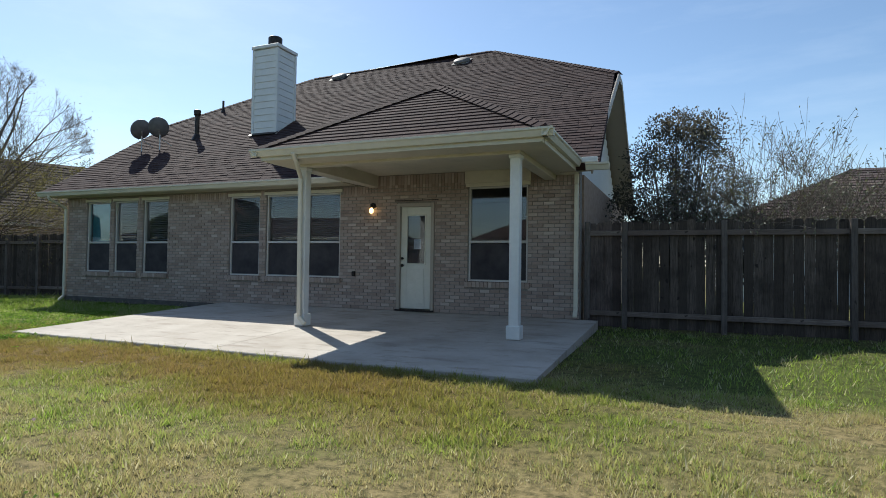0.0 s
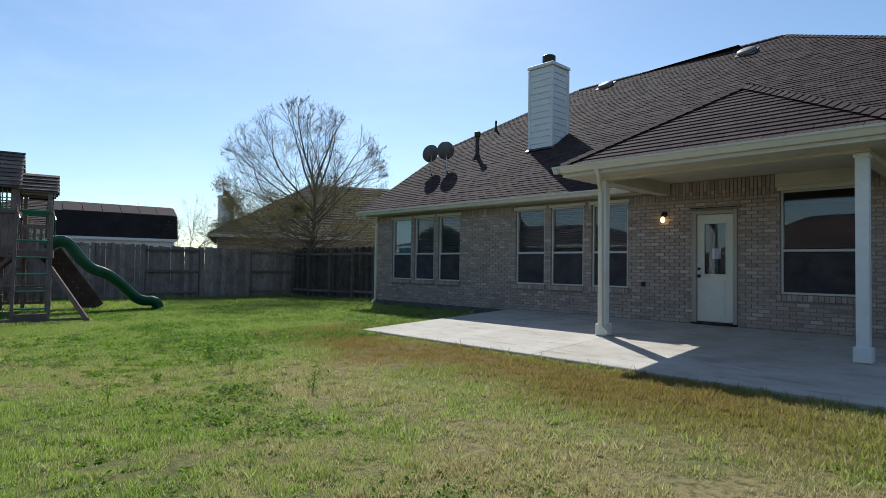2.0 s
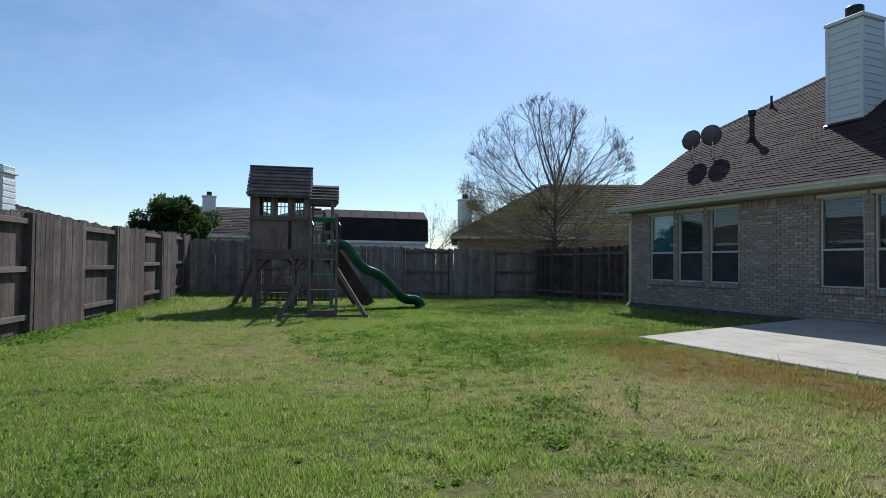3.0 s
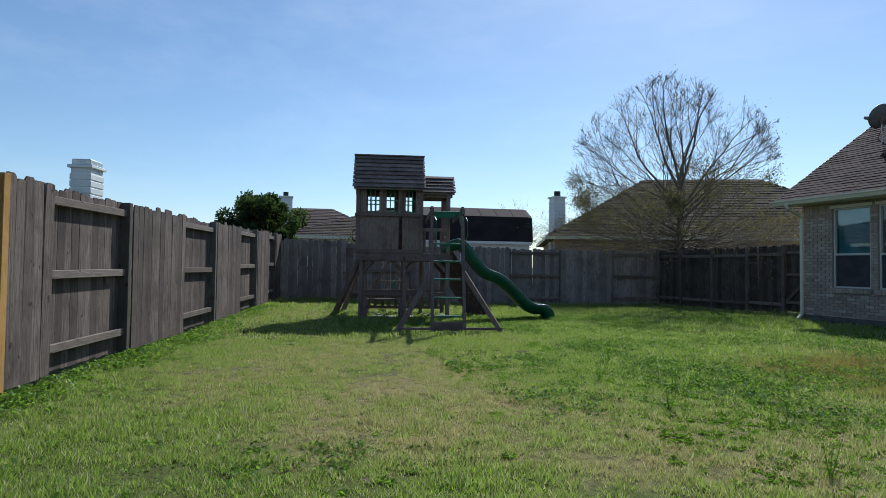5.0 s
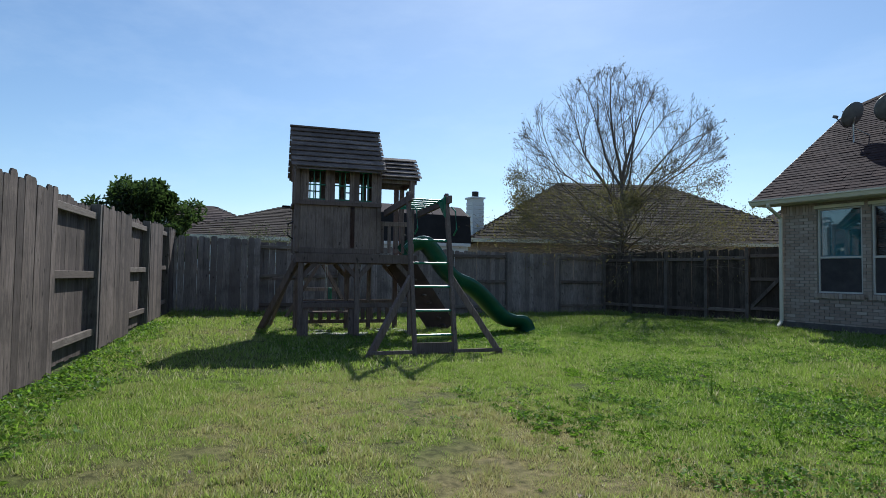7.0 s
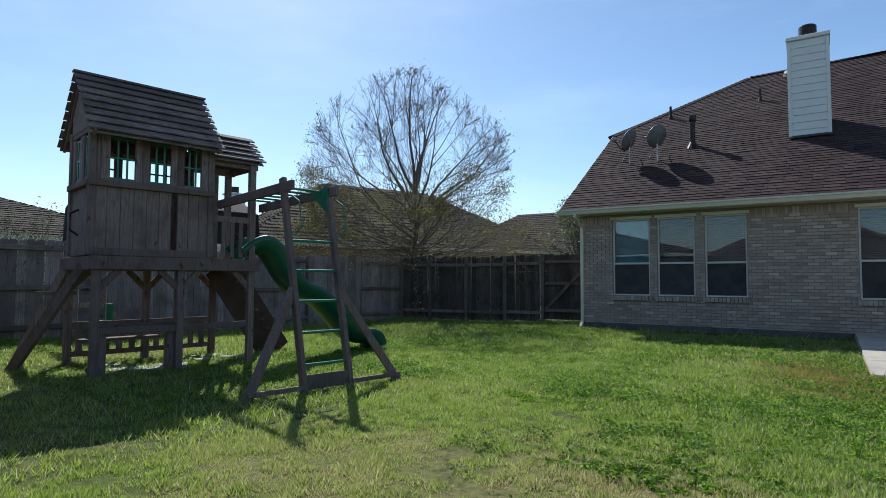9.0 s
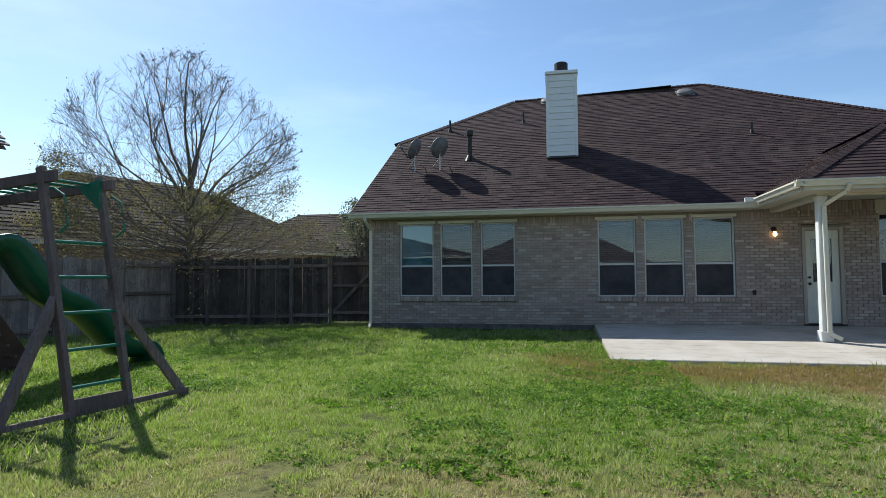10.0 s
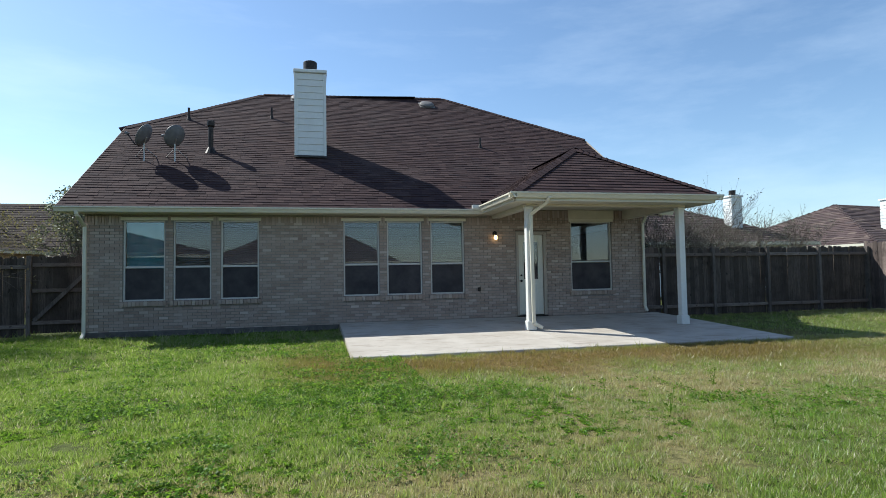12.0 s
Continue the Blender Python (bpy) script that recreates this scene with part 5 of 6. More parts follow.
    W("leg", L().beam((2.15, 2.12, 1.10), (2.88, 2.40, -0.03), 0.07, 0.09))
    for a0, a1 in ((0.84, 1.5), (2.15, 2.88)):
        W("ground_bar", L().beam((a0, 2.42, 0.06), (a1, 2.42, 0.06), 0.035, 0.05))
    for a in (1.53, 2.15):
        W("grab_handle", L().tube([(a + 0.05, 1.98, 2.15), (a + 0.07, 2.10, 2.08), (a + 0.07, 2.17, 1.80), (a + 0.05, 2.08, 1.72)], 0.013, 8), GREENBAR)
    W("bracket", L().prism([(2.10, 1.92, 2.32), (2.10, 1.55, 2.26), (2.10, 1.92, 2.0)], (0.02, 0, 0)), GREENBAR)
    # swing frame behind
    W("swing_beam", L().beam((0.75, -1.2, 1.36), (0.75, -3.5, 1.36), 0.09, 0.11))
    W("swing_leg", L().beam((0.75, -3.5, 1.40), (-0.1, -3.6, 0), 0.08, 0.08))
    W("swing_leg", L().beam((0.75, -3.5, 1.40), (1.6, -3.6, 0), 0.08, 0.08))
    W("cross_bar", L().beam((0.3, -3.55, 0.75), (1.2, -3.55, 0.75), 0.04, 0.08))
    W("leg", L().beam((0.03, -0.35, 1.40), (-0.66, -1.02, -0.03), 0.09, 0.11))
    W("leg", L().beam((0.03, -1.2, 1.40), (-0.50, -1.75, -0.03), 0.08, 0.10))
    W("climbing_bar", L().beam((-0.42, -0.7, 1.02), (0.02, -0.7, 1.02), 0.03, 0.05))
    sw = W("swing_seat", L().box((0.75, -2.3, 0.52), (0.20, 0.42, 0.07), None, 0.02), GREENBAR, "green plastic swing seat")
    part("seat_back", L().box((0.84, -2.3, 0.68), (0.04, 0.42, 0.28), None, 0.015), GREENBAR, sw)
    for b in (-2.12, -2.48):
        part("chain", L().tube([(0.75, b, 0.55), (0.75, b, 1.31)], 0.008, 6), GALV, sw)


playset()
rs = random.Random(41)
for i in range(8):
    a, b = 1.5 + rs.uniform(-0.4, 0.9), -0.75 + rs.uniform(-0.25, 0.25)
    p = PM @ Vector((a, b, 0.03))
    st = thing("stepping_stone", (p.x, p.y, 0.0), "flat pale stone lying under the playset", "stone", "stones under the playset")
    g = Geo(Matrix.Translation(p) @ Matrix.Rotation(rs.uniform(0, 3), 4, "Z"))
    n, r = 9, rs.uniform(0.08, 0.15)
    ring = [(r * rs.uniform(0.8, 1.1) * math.cos(6.283 * k / n), r * 0.8 * math.sin(6.283 * k / n), -0.03) for k in range(n)]
    g.prism(ring, (0, 0, 0.07))
    part("stone", g, STONE, st)
for a, b, s in ((0.75, -0.4, (1.1, 0.5)), (0.3, -0.85, (0.8, 0.3))):
    p = PM @ Vector((a, b, 0.05))
    bd = thing("loose_board", p, "pale weathered board lying under the playset", "board")
    part("plank", Geo(Matrix.Translation(p) @ Matrix.Rotation(rs.uniform(0.9, 1.4), 4, "Z")).box((0, 0, 0), (s[0], s[1], 0.03), None, 0.005), STONE, bd)


# ---------------------------------------------------------------- trees and shrubs
def branch_tree(name, base, height, spread, label, seed, trunk_r, trunk_h, limbs, depth, twig_leaf, leaf_mat_, leaf_n, leaf_size, low_leaves=0.0, rise=0.9, crown=None, leader=0.0, shift=0.0):
    rs = random.Random(seed)
    b0 = Vector(base)
    tree = thing(name, b0, label, "tree")
    wood = Geo()
    tips = []

    def grow(p, d, length, r, level):
        n = 4 if level < 2 else 3
        pts, rad = [p.copy()], [r]
        q = p.copy()
        edge = rs.uniform(0.72, 1.02)
        for i in range(n):
            d = (d + Vector((rs.gauss(0, 0.11), rs.gauss(0, 0.11), rs.gauss(0.03 * rise, 0.08)))).normalized()
            q = q + d * (length / n)
            if crown:
                o = q - b0
                e = math.hypot(o.x, o.y - shift) / crown[1], (o.z - crown[0]) / crown[2]
                if e[0] ** 2 + e[1] ** 2 > edge and o.z > 3.0:
                    q = pts[-1] + d * (length / n) * 0.08
            pts.append(q.copy())
            rad.append(max(r * (1 - 0.70 * (i + 1) / n), 0.0028))
        wood.tube(pts, rad, 7 if level == 0 else (5 if level < 2 else 3), cap=False)
        if level >= depth - 1:
            tips.append((pts[-1], d))
            tips.append((pts[len(pts) // 2], d))
        if level < depth:
            kids = rs.randint(4, 5) if depth < 6 else rs.randint(3, 4)
            for k in range(kids):
                f = 1.0 if k == 0 else rs.uniform(0.3, 0.98)
                j = min(int(f * n), n - 1)
                s = pts[j].lerp(pts[j + 1], f * n - j)
                ax = Vector((rs.gauss(0, 1), rs.gauss(0, 1), rs.gauss(0, 0.4))).normalized()
                ang = rs.uniform(0.3, 0.75) if k else rs.uniform(0.05, 0.3)
                nd = (Matrix.Rotation(ang, 3, d.cross(ax).normalized()) @ d)
                nd.z += 0.12 * rise
                grow(s, nd.normalized(), length * rs.uniform(0.55, 0.80), r * (0.50 if k else 0.66) * (1 - 0.4 * f) + 0.0015, level + 1)

    grow_top = b0 + Vector((0, 0, trunk_h))
    wood.tube([b0 - Vector((0, 0, 0.1)), b0 + Vector((0.03, 0.02, trunk_h * 0.5)), grow_top], [trunk_r * 1.25, trunk_r, trunk_r * 0.85], 10, cap=False)
    if leader:
        wood.tube([grow_top, grow_top + Vector((0.06, -0.04, leader * 0.5)), grow_top + Vector((-0.04, 0.05, leader))], [trunk_r * 0.8, trunk_r * 0.55, trunk_r * 0.2], 8, cap=False)
    for k in range(limbs):
        a = 2 * math.pi * (k + rs.uniform(-0.3, 0.3)) / limbs
        up = rs.random()
        tilt = spread * ((1.2 - 0.7 * up) * rs.uniform(0.85, 1.1) if leader else rs.uniform(0.45, 1.1))
        d = Vector((math.cos(a) * math.sin(tilt), math.sin(a) * math.sin(tilt) + 0.3 * shift, math.cos(tilt))).normalized()
        grow(grow_top + Vector((0, 0, leader * up if leader else -rs.uniform(0, trunk_h * 0.25))), d, (height - trunk_h) * rs.uniform(0.33, 0.42), trunk_r * (rs.uniform(0.25, 0.40) if leader else rs.uniform(0.35, 0.52)), 1)
    for k in range(int(low_leaves)):
        a = 2 * math.pi * k / low_leaves + rs.uniform(-0.3, 0.3)
        d = Vector((math.cos(a), math.sin(a), rs.uniform(0.0, 0.35))).normalized()
        grow(grow_top + Vector((0, 0, rs.uniform(-0.3, 0.6))), d, (height - trunk_h) * 0.34, trunk_r * 0.16, 3)
    part("trunk", wood, BARK, tree, smooth=True)
    lf = Geo()
    for i in range(leaf_n):
        p, d = tips[rs.randrange(len(tips))]
        if low_leaves and p.z > b0.z + height * 0.52 and rs.random() < 0.985:
            continue
        s = leaf_size * rs.uniform(0.6, 1.3)
        q = p + Vector((rs.gauss(0, twig_leaf), rs.gauss(0, twig_leaf), rs.gauss(0, twig_leaf)))
        x = Vector((rs.gauss(0, 1), rs.gauss(0, 1), rs.gauss(0, 1))).normalized()
        y = x.orthogonal().normalized()
        lf.add([q - x * s, q + y * s * 0.45, q + x * s, q - y * s * 0.45], [(0, 1, 2, 3)])
    part("crown", lf, leaf_mat_, tree, kind="stuff")
    return tree


branch_tree("oak_tree", (-21.4, 13.05, 0.0), 8.6, 1.12, "nearly bare spreading oak with young olive leaves behind the fence", 11, 0.17, 1.9, 20, 6, 0.13, BUDLEAF, 80000, 0.03, 60, 0.7, (4.65, 3.5, 3.4), 2.5, -0.45)


def leafy_bush(name, c, size, label, seed, mat, n, leaf, category="bush"):
    """A dense shrub: stems, and leaves scattered in uneven clumps."""
    rs = random.Random(seed)
    c = Vector(c)
    b = thing(name, (c.x, c.y, 0), label, category)
    st = Geo()
    clumps = []
    for i in range(80):
        a, t = rs.uniform(0, 6.283), rs.random() ** 0.6
        z = rs.uniform(-0.75, 1.0)
        k = math.sqrt(max(0.05, 1 - z * z)) * t
        p = Vector((c.x + math.cos(a) * k * size[0], c.y + math.sin(a) * k * size[1], c.z + z * size[2]))
        clumps.append((p, rs.uniform(0.14, 0.30) * size[2]))
        st.tube([(c.x + rs.uniform(-0.1, 0.1), c.y + rs.uniform(-0.1, 0.1), 0), ((c.x + p.x) / 2, (c.y + p.y) / 2, c.z * 0.7), tuple(p)], [0.03, 0.02, 0.006], 4, cap=False)
    part("stem", st, BARK, b, kind="stuff")
    lf = Geo()
    for i in range(n):
        p, r = clumps[rs.randrange(len(clumps))]
        d = Vector((rs.gauss(0, 1), rs.gauss(0, 1), rs.gauss(0, 1))).normalized()
        q = p + d * r * rs.uniform(0.55, 1.12)
        s = leaf * rs.uniform(0.6, 1.3)
        x = (d + Vector((rs.gauss(0, 0.7), rs.gauss(0, 0.7), rs.gauss(0, 0.7)))).normalized()
        y = x.orthogonal().normalized()
        lf.add([q - x * s, q + y * s * 0.5, q + x * s, q - y * s * 0.5], [(0, 1, 2, 3)])
    part("crown", lf, mat, b, kind="stuff")
    return b


leafy_bush("evergreen_bush", (-25.6, -1.1, 2.2), (1.5, 1.65, 1.3), "dense dark evergreen bush behind the fence corner", 15, BUSHLEAF, 30000, 0.065)
leafy_bush("evergreen_tree", (0.1, 15.7, 2.75), (1.6, 1.7, 1.9), "dark leafy evergreen tree beside the house", 16, DUSKLEAF, 19000, 0.038, category="tree")
branch_tree("bare_shrub", (1.9, 14.6, 0.0), 4.9, 1.05, "twiggy half-bare shrub tree behind the shaded fence", 23, 0.09, 0.7, 11, 5, 0.05, GREYLEAF, 9000, 0.03, 0, 0.6)
branch_tree("bare_shrub", (4.2, 13.4, 0.0), 3.3, 1.1, "low tangled bare shrub behind the shaded fence", 24, 0.07, 0.5, 10, 5, 0.05, GREYLEAF, 5000, 0.03, 0, 0.4)
branch_tree("bare_shrub", (-29.5, 2.4, 0.0), 3.6, 0.9, "sparse leafing shrub behind the far fence", 25, 0.06, 0.6, 6, 4, 0.08, GREYLEAF, 2500, 0.035, 0, 0.5)
branch_tree("bare_shrub", (-26.8, 3.6, 0.0), 3.5, 1.0, "sparse twiggy shrub behind the end fence", 28, 0.05, 0.6, 7, 4, 0.08, GREYLEAF, 2600, 0.035, 0, 0.5)
branch_tree("bare_tree", (-46.0, 17.0, 0.0), 7.5, 0.9, "distant bare tree behind the houses", 26, 0.14, 1.6, 6, 4, 0.1, GREYLEAF, 900, 0.05, 0, 0.8)
leafy_bush("leafy_tree", (-20.5, 27.0, 3.7), (2.2, 2.2, 1.7), "grey-green leafing tree beyond the house", 27, GREYLEAF, 9000, 0.06, category="tree")


# ---------------------------------------------------------------- neighbours
def hip_house(name, c, size, ang, eave, ridge, label, roof_mat, wall_mat, overhang=0.45, ridge_len=None):
    h = thing(name, (c[0], c[1], 0), label, "house", "neighbouring houses")
    m = Matrix.Translation((c[0], c[1], 0)) @ Matrix.Rotation(radians(ang), 4, "Z")
    lx, ly = size[0] / 2, size[1] / 2
    part("wall", Geo(m).box((0, 0, eave / 2 - 0.05), (2 * lx - 2 * overhang, 2 * ly - 2 * overhang, eave)), wall_mat, h)
    rl = (ridge_len if ridge_len is not None else max(lx - ly, 0.3))
    A = [(-lx, -ly, eave), (lx, -ly, eave), (lx, ly, eave), (-lx, ly, eave)]
    R0, R1 = (-rl, 0, ridge), (rl, 0, ridge)
    g = Geo(m)
    g.add(A + [R0, R1] + [(p[0], p[1], p[2] - 0.12) for p in A], [(0, 1, 5, 4), (1, 2, 5), (2, 3, 4, 5), (3, 0, 4), (6, 9, 8, 7)])
    roof = part("roof", g, roof_mat, h)
    faces = [([A[0], A[1], R1, R0], (1, 0, 0)), ([A[2], A[3], R0, R1], (-1, 0, 0)), ([A[1], A[2], R1], (0, 1, 0)), ([A[3], A[0], R0], (0, -1, 0))]
    M3 = m.to_3x3()
    for i, (poly, ed) in enumerate(faces):
        P = [m @ Vector(p) for p in poly]
        ew = M3 @ Vector(ed)
        nrm = (P[1] - P[0]).cross(P[2] - P[0]).normalized()
        up = nrm.cross(ew).normalized()
        if up.z < 0:
            up = -up
        tabs, e, w, n = shingle_rows(P, ew, up, 0.30, 0.9, seed=60 + i, thick=0.03)
        gg = Geo()
        for p, wd, th, sl in tabs:
            gg.add(tab_points(p, wd, th, sl, e, w, n, 0.30), TAB_FACES)
        part("shingles", gg, roof_mat, roof, kind="stuff")
    for a, b in ((A[0], A[1]), (A[1], A[2]), (A[2], A[3]), (A[3], A[0])):
        va, vb = m @ Vector(a), m @ Vector(b)
        part("fascia", Geo().beam(va - Vector((0, 0, 0.07)), vb - Vector((0, 0, 0.07)), 0.05, 0.16), TRIM, h)
    for i, (fx, wn) in enumerate(((-0.5, 1.4), (0.1, 1.2), (0.6, 1.0))):
        part("window", Geo(m).box((fx * lx, -ly + overhang - 0.02, 1.6), (wn, 0.06, 1.3), None, 0.01), GLASS, h)
    return h, m


def house_chimney(h, m, p, w, d, z0, z1, mat=SIDING, square=False):
    c = part("chimney", Geo(m).box((p[0], p[1], (z0 + z1) / 2), (w, d, z1 - z0), None, 0.01), mat, h, "pale sided chimney")
    z = z0
    while z < z1 - 0.2:
        part("siding_board", Geo(m).box((p[0], p[1], z + 0.1), (w + 0.04, d + 0.04, 0.17), None, 0.012), mat, c)
        z += 0.2
    part("chimney_crown", Geo(m).box((p[0], p[1], z1), (w + 0.14, d + 0.14, 0.09), None, 0.01), mat, c)
    if square:
        part("flue_cap", Geo(m).box((p[0], p[1], z1 + 0.13), (w - 0.02, d - 0.02, 0.17), None, 0.02), GALV, c, "square metal chimney shroud")
        return
    part("flue_cap", Geo(m).tube([(p[0], p[1], z1 + 0.04), (p[0], p[1], z1 + 0.34)], 0.17, 14), DARKMETAL, c)


# behind the oak
h1, m1 = hip_house("neighbour_house", (-30.6, 22.0), (17.5, 11.5), 66, 2.75, 6.25, "low tan brick house with a brown hipped roof behind the oak", SHINGLES_OLIVE, FARBRICK)
house_chimney(h1, Matrix(), (-32.0, 13.9), 0.62, 0.62, 2.0, 5.0)
# behind the left fence
h7, m7 = hip_house("neighbour_house", (-27.6, 40.0), (17.0, 11.0), 0, 2.75, 6.5, "farther brown-roofed house beyond the oak and the fence", SHINGLES_OLIVE, FARBRICK)
h2, m2 = hip_house("neighbour_house", (-25.5, -11.2), (19, 11), -12, 2.7, 4.3, "brown-roofed house with a white chimney behind the picket fence", SHINGLES_TAN, FARBRICK)
house_chimney(h2, m2, (0.9, 5.45), 0.72, 0.55, 2.0, 4.0, square=True)
h3, m3 = hip_house("neighbour_house", (-48.0, 1.6), (15, 11), 80, 2.7, 5.4, "distant house with a grey-brown roof", SHINGLES_TAN, FARBRICK)
house_chimney(h3, Matrix(), (-44.0, 0.2), 0.8, 0.8, 3.0, 5.7)
h8, m8 = hip_house("neighbour_house", (-38.5, 6.3), (12, 11), 82, 2.7, 4.65, "grey-roofed house beyond the end fence", SHINGLES_OLIVE, SIDING)
# to the other side of the lot
h4, m4 = hip_house("neighbour_house", (8.2, 27.0), (14.0, 10.0), 3, 2.75, 5.0, "tan house with a brown hipped roof behind the shaded fence", SHINGLES_TAN, SIDING)
house_chimney(h4, Matrix(), (11.85, 24.3), 0.62, 0.62, 2.6, 5.3)
h5, m5 = hip_house("neighbour_house", (29.5, 32.0), (20, 13), 10, 2.75, 5.9, "large brown-roofed house further off", SHINGLES_TAN, FARBRICK)
house_chimney(h5, Matrix(), (25.0, 26.4), 0.8, 0.8, 3.0, 5.6)
# behind the camera, seen in the window glass
h6, m6 = hip_house("neighbour_house", (-11.0, -34.0), (18, 12), 4, 2.75, 6.0, "brown-roofed house behind the lawn", SHINGLES_TAN, FARBRICK)


def shed():
    m = Matrix.Translation((-24.6, 8.35, 0)) @ Matrix.Rotation(math.atan2(-FD.x, FD.y), 4, "Z")
    s = thing("garden_shed", (-24.6, 8.35, 0), "barn-roofed garden shed with black roofing and white trim", "shed")
    L0 = 3.9
    prof = [(1.35, 2.15), (1.22, 3.05), (0.45, 3.42), (-0.45, 3.42), (-1.22, 3.05), (-1.35, 2.15)]
    g = Geo(m)
    part("wall", Geo(m).box((0, -L0 / 2, 1.05), (2.4, L0, 2.15)), SIDING, s)
    n = len(prof)
    g.add([(x, y, z) for y in (0.08, -L0 - 0.08) for x, z in prof], [(i, i + 1, n + i + 1, n + i) for i in range(n - 1)] + [tuple(range(n)), tuple(reversed(range(n, 2 * n)))])
    part("roof", g, SHEDROOF, s)
    for i in range(6):
        part("roof_strip", Geo(m).box((0.83, -0.3 - i * 0.6, 3.245), (0.82, 0.58, 0.02), Matrix.Rotation(math.atan2(0.37, 0.77), 3, "Y")), SHINGLES_TAN, s)
    part("trim", Geo(m).box((1.33, -L0 / 2, 2.12), (0.05, L0 + 0.1, 0.10), None, 0.005), SIDING, s)


shed()


# ---------------------------------------------------------------- lawn
def on_lawn(x, y):
    """Inside the fences, off the slab and outside the house."""
    slab = (x > -9.60) & (x < -1.10) & (y > 6.90)
    hs = (x > HX0 - 0.05) & (x < HX1 + 0.05) & (y > WY - 0.42 + 0.2 * np.sin(x * 5.1) * np.sin(x * 1.7))
    lf = y > LC.y + (x - LC.x) * LD.y / LD.x + 0.05
    ff = x > LC.x + (y - LC.y) * FD.x / FD.y + 0.05
    side = (y < 12.6) & ((x < HX0) | (y < 11.75))
    return ~slab & ~hs & lf & ff & side & (x < 6.2)


def grass_field(name, zones, seed, label, edge=0.0):
    rs = np.random.RandomState(seed)
    XS, YS, HS = [], [], []
    for (x0, x1, y0, y1), dens, hgt in zones:
        n = int((x1 - x0) * (y1 - y0) * dens)
        x, y = rs.uniform(x0, x1, n), rs.uniform(y0, y1, n)
        keep = on_lawn(x, y)
        thick = 0.25 + 0.45 * vnoise(x, y, 0.45, 31) + 1.15 * vnoise(x, y, 0.10, 36) + 0.3 * (1 - dryness(x, y))
        keep &= rs.rand(n) < thick
        if edge:
            near = (fence_foot(x, y) < edge * (0.4 + vnoise(x, y, 0.7, 35))) | (y > 6.7)
            keep &= near
        XS.append(x[keep])
        YS.append(y[keep])
        lush = 0.9 + 0.55 * (0.5 - dryness(x[keep], y[keep])) + 0.6 * (vnoise(x[keep], y[keep], 0.6, 33) - 0.5) + 2.2 * (vnoise(x[keep], y[keep], 0.12, 37) - 0.42)
        HS.append(hgt * rs.uniform(0.55, 1.3, keep.sum()) * np.clip(lush, 0.3, 1.75))
    x, y, h = np.concatenate(XS), np.concatenate(YS), np.concatenate(HS)
    n = len(x)
    a, ln = rs.uniform(0, 2 * np.pi, n), rs.uniform(0.2, 1.15, n)
    w = rs.uniform(0.0028, 0.0068, n) * (1 + 0.6 * (h > 0.06))
    fa = rs.uniform(0, 2 * np.pi, n)
    z = ground_z(x, y) - 0.012
    V = np.zeros((n, 3, 3), np.float32)
    V[:, 0] = np.stack([x - w * np.cos(fa), y - w * np.sin(fa), z], -1)
    V[:, 1] = np.stack([x + w * np.cos(fa), y + w * np.sin(fa), z], -1)
    V[:, 2] = np.stack([x + np.cos(a) * ln * h, y + np.sin(a) * ln * h, z + h + 0.012], -1)
    me = bpy.data.meshes.new(name)
    me.vertices.add(3 * n)
    me.vertices.foreach_set("co", V.reshape(-1))
    me.loops.add(3 * n)
    me.loops.foreach_set("vertex_index", np.arange(3 * n, dtype=np.int32))
    me.polygons.add(n)
    me.polygons.foreach_set("loop_start", np.arange(0, 3 * n, 3, dtype=np.int32))
    me.update()
    for nm, fn in (("dry", dryness), ("rust", rustiness)):
        me.attributes.new(nm, "FLOAT", "POINT").data.foreach_set("value", np.repeat(fn(x, y), 3).astype(np.float32))
    me.materials.append(GRASS)
    return tagged(new(name, me), label, "grass", kind="stuff")


grass_field("grass", [((-14, 3, -3.6, 3.0), 9000, 0.027), ((-17, 5, 3.0, 7.2), 4200, 0.032), ((-24, -14, -2.5, 3.0), 1800, 0.038),
                      ((-25, -17, 3.0, 14), 1400, 0.05), ((-17, -9, 7.2, 13.5), 1500, 0.045), ((3, 6.4, -3, 12), 900, 0.05), ((-1.2, 3, 7.0, 12), 500, 0.035)],
            77, "short patchy lawn grass, partly dry and partly green")
# ranker grass along fences, slab and posts
grass_field("tall_grass", [((-24, -2, -3.9, -0.4), 500, 0.05), ((-24.5, -20.5, -0.6, 12.6), 420, 0.09), ((-22, -15, 11.4, 13.2), 300, 0.10), ((-16.5, -9.6, 9.4, 11.5), 120, 0.08), ((-9.7, -1.1, 6.80, 6.93), 260, 0.07)],
            78, "taller uncut grass along the fence foot", 0.55)


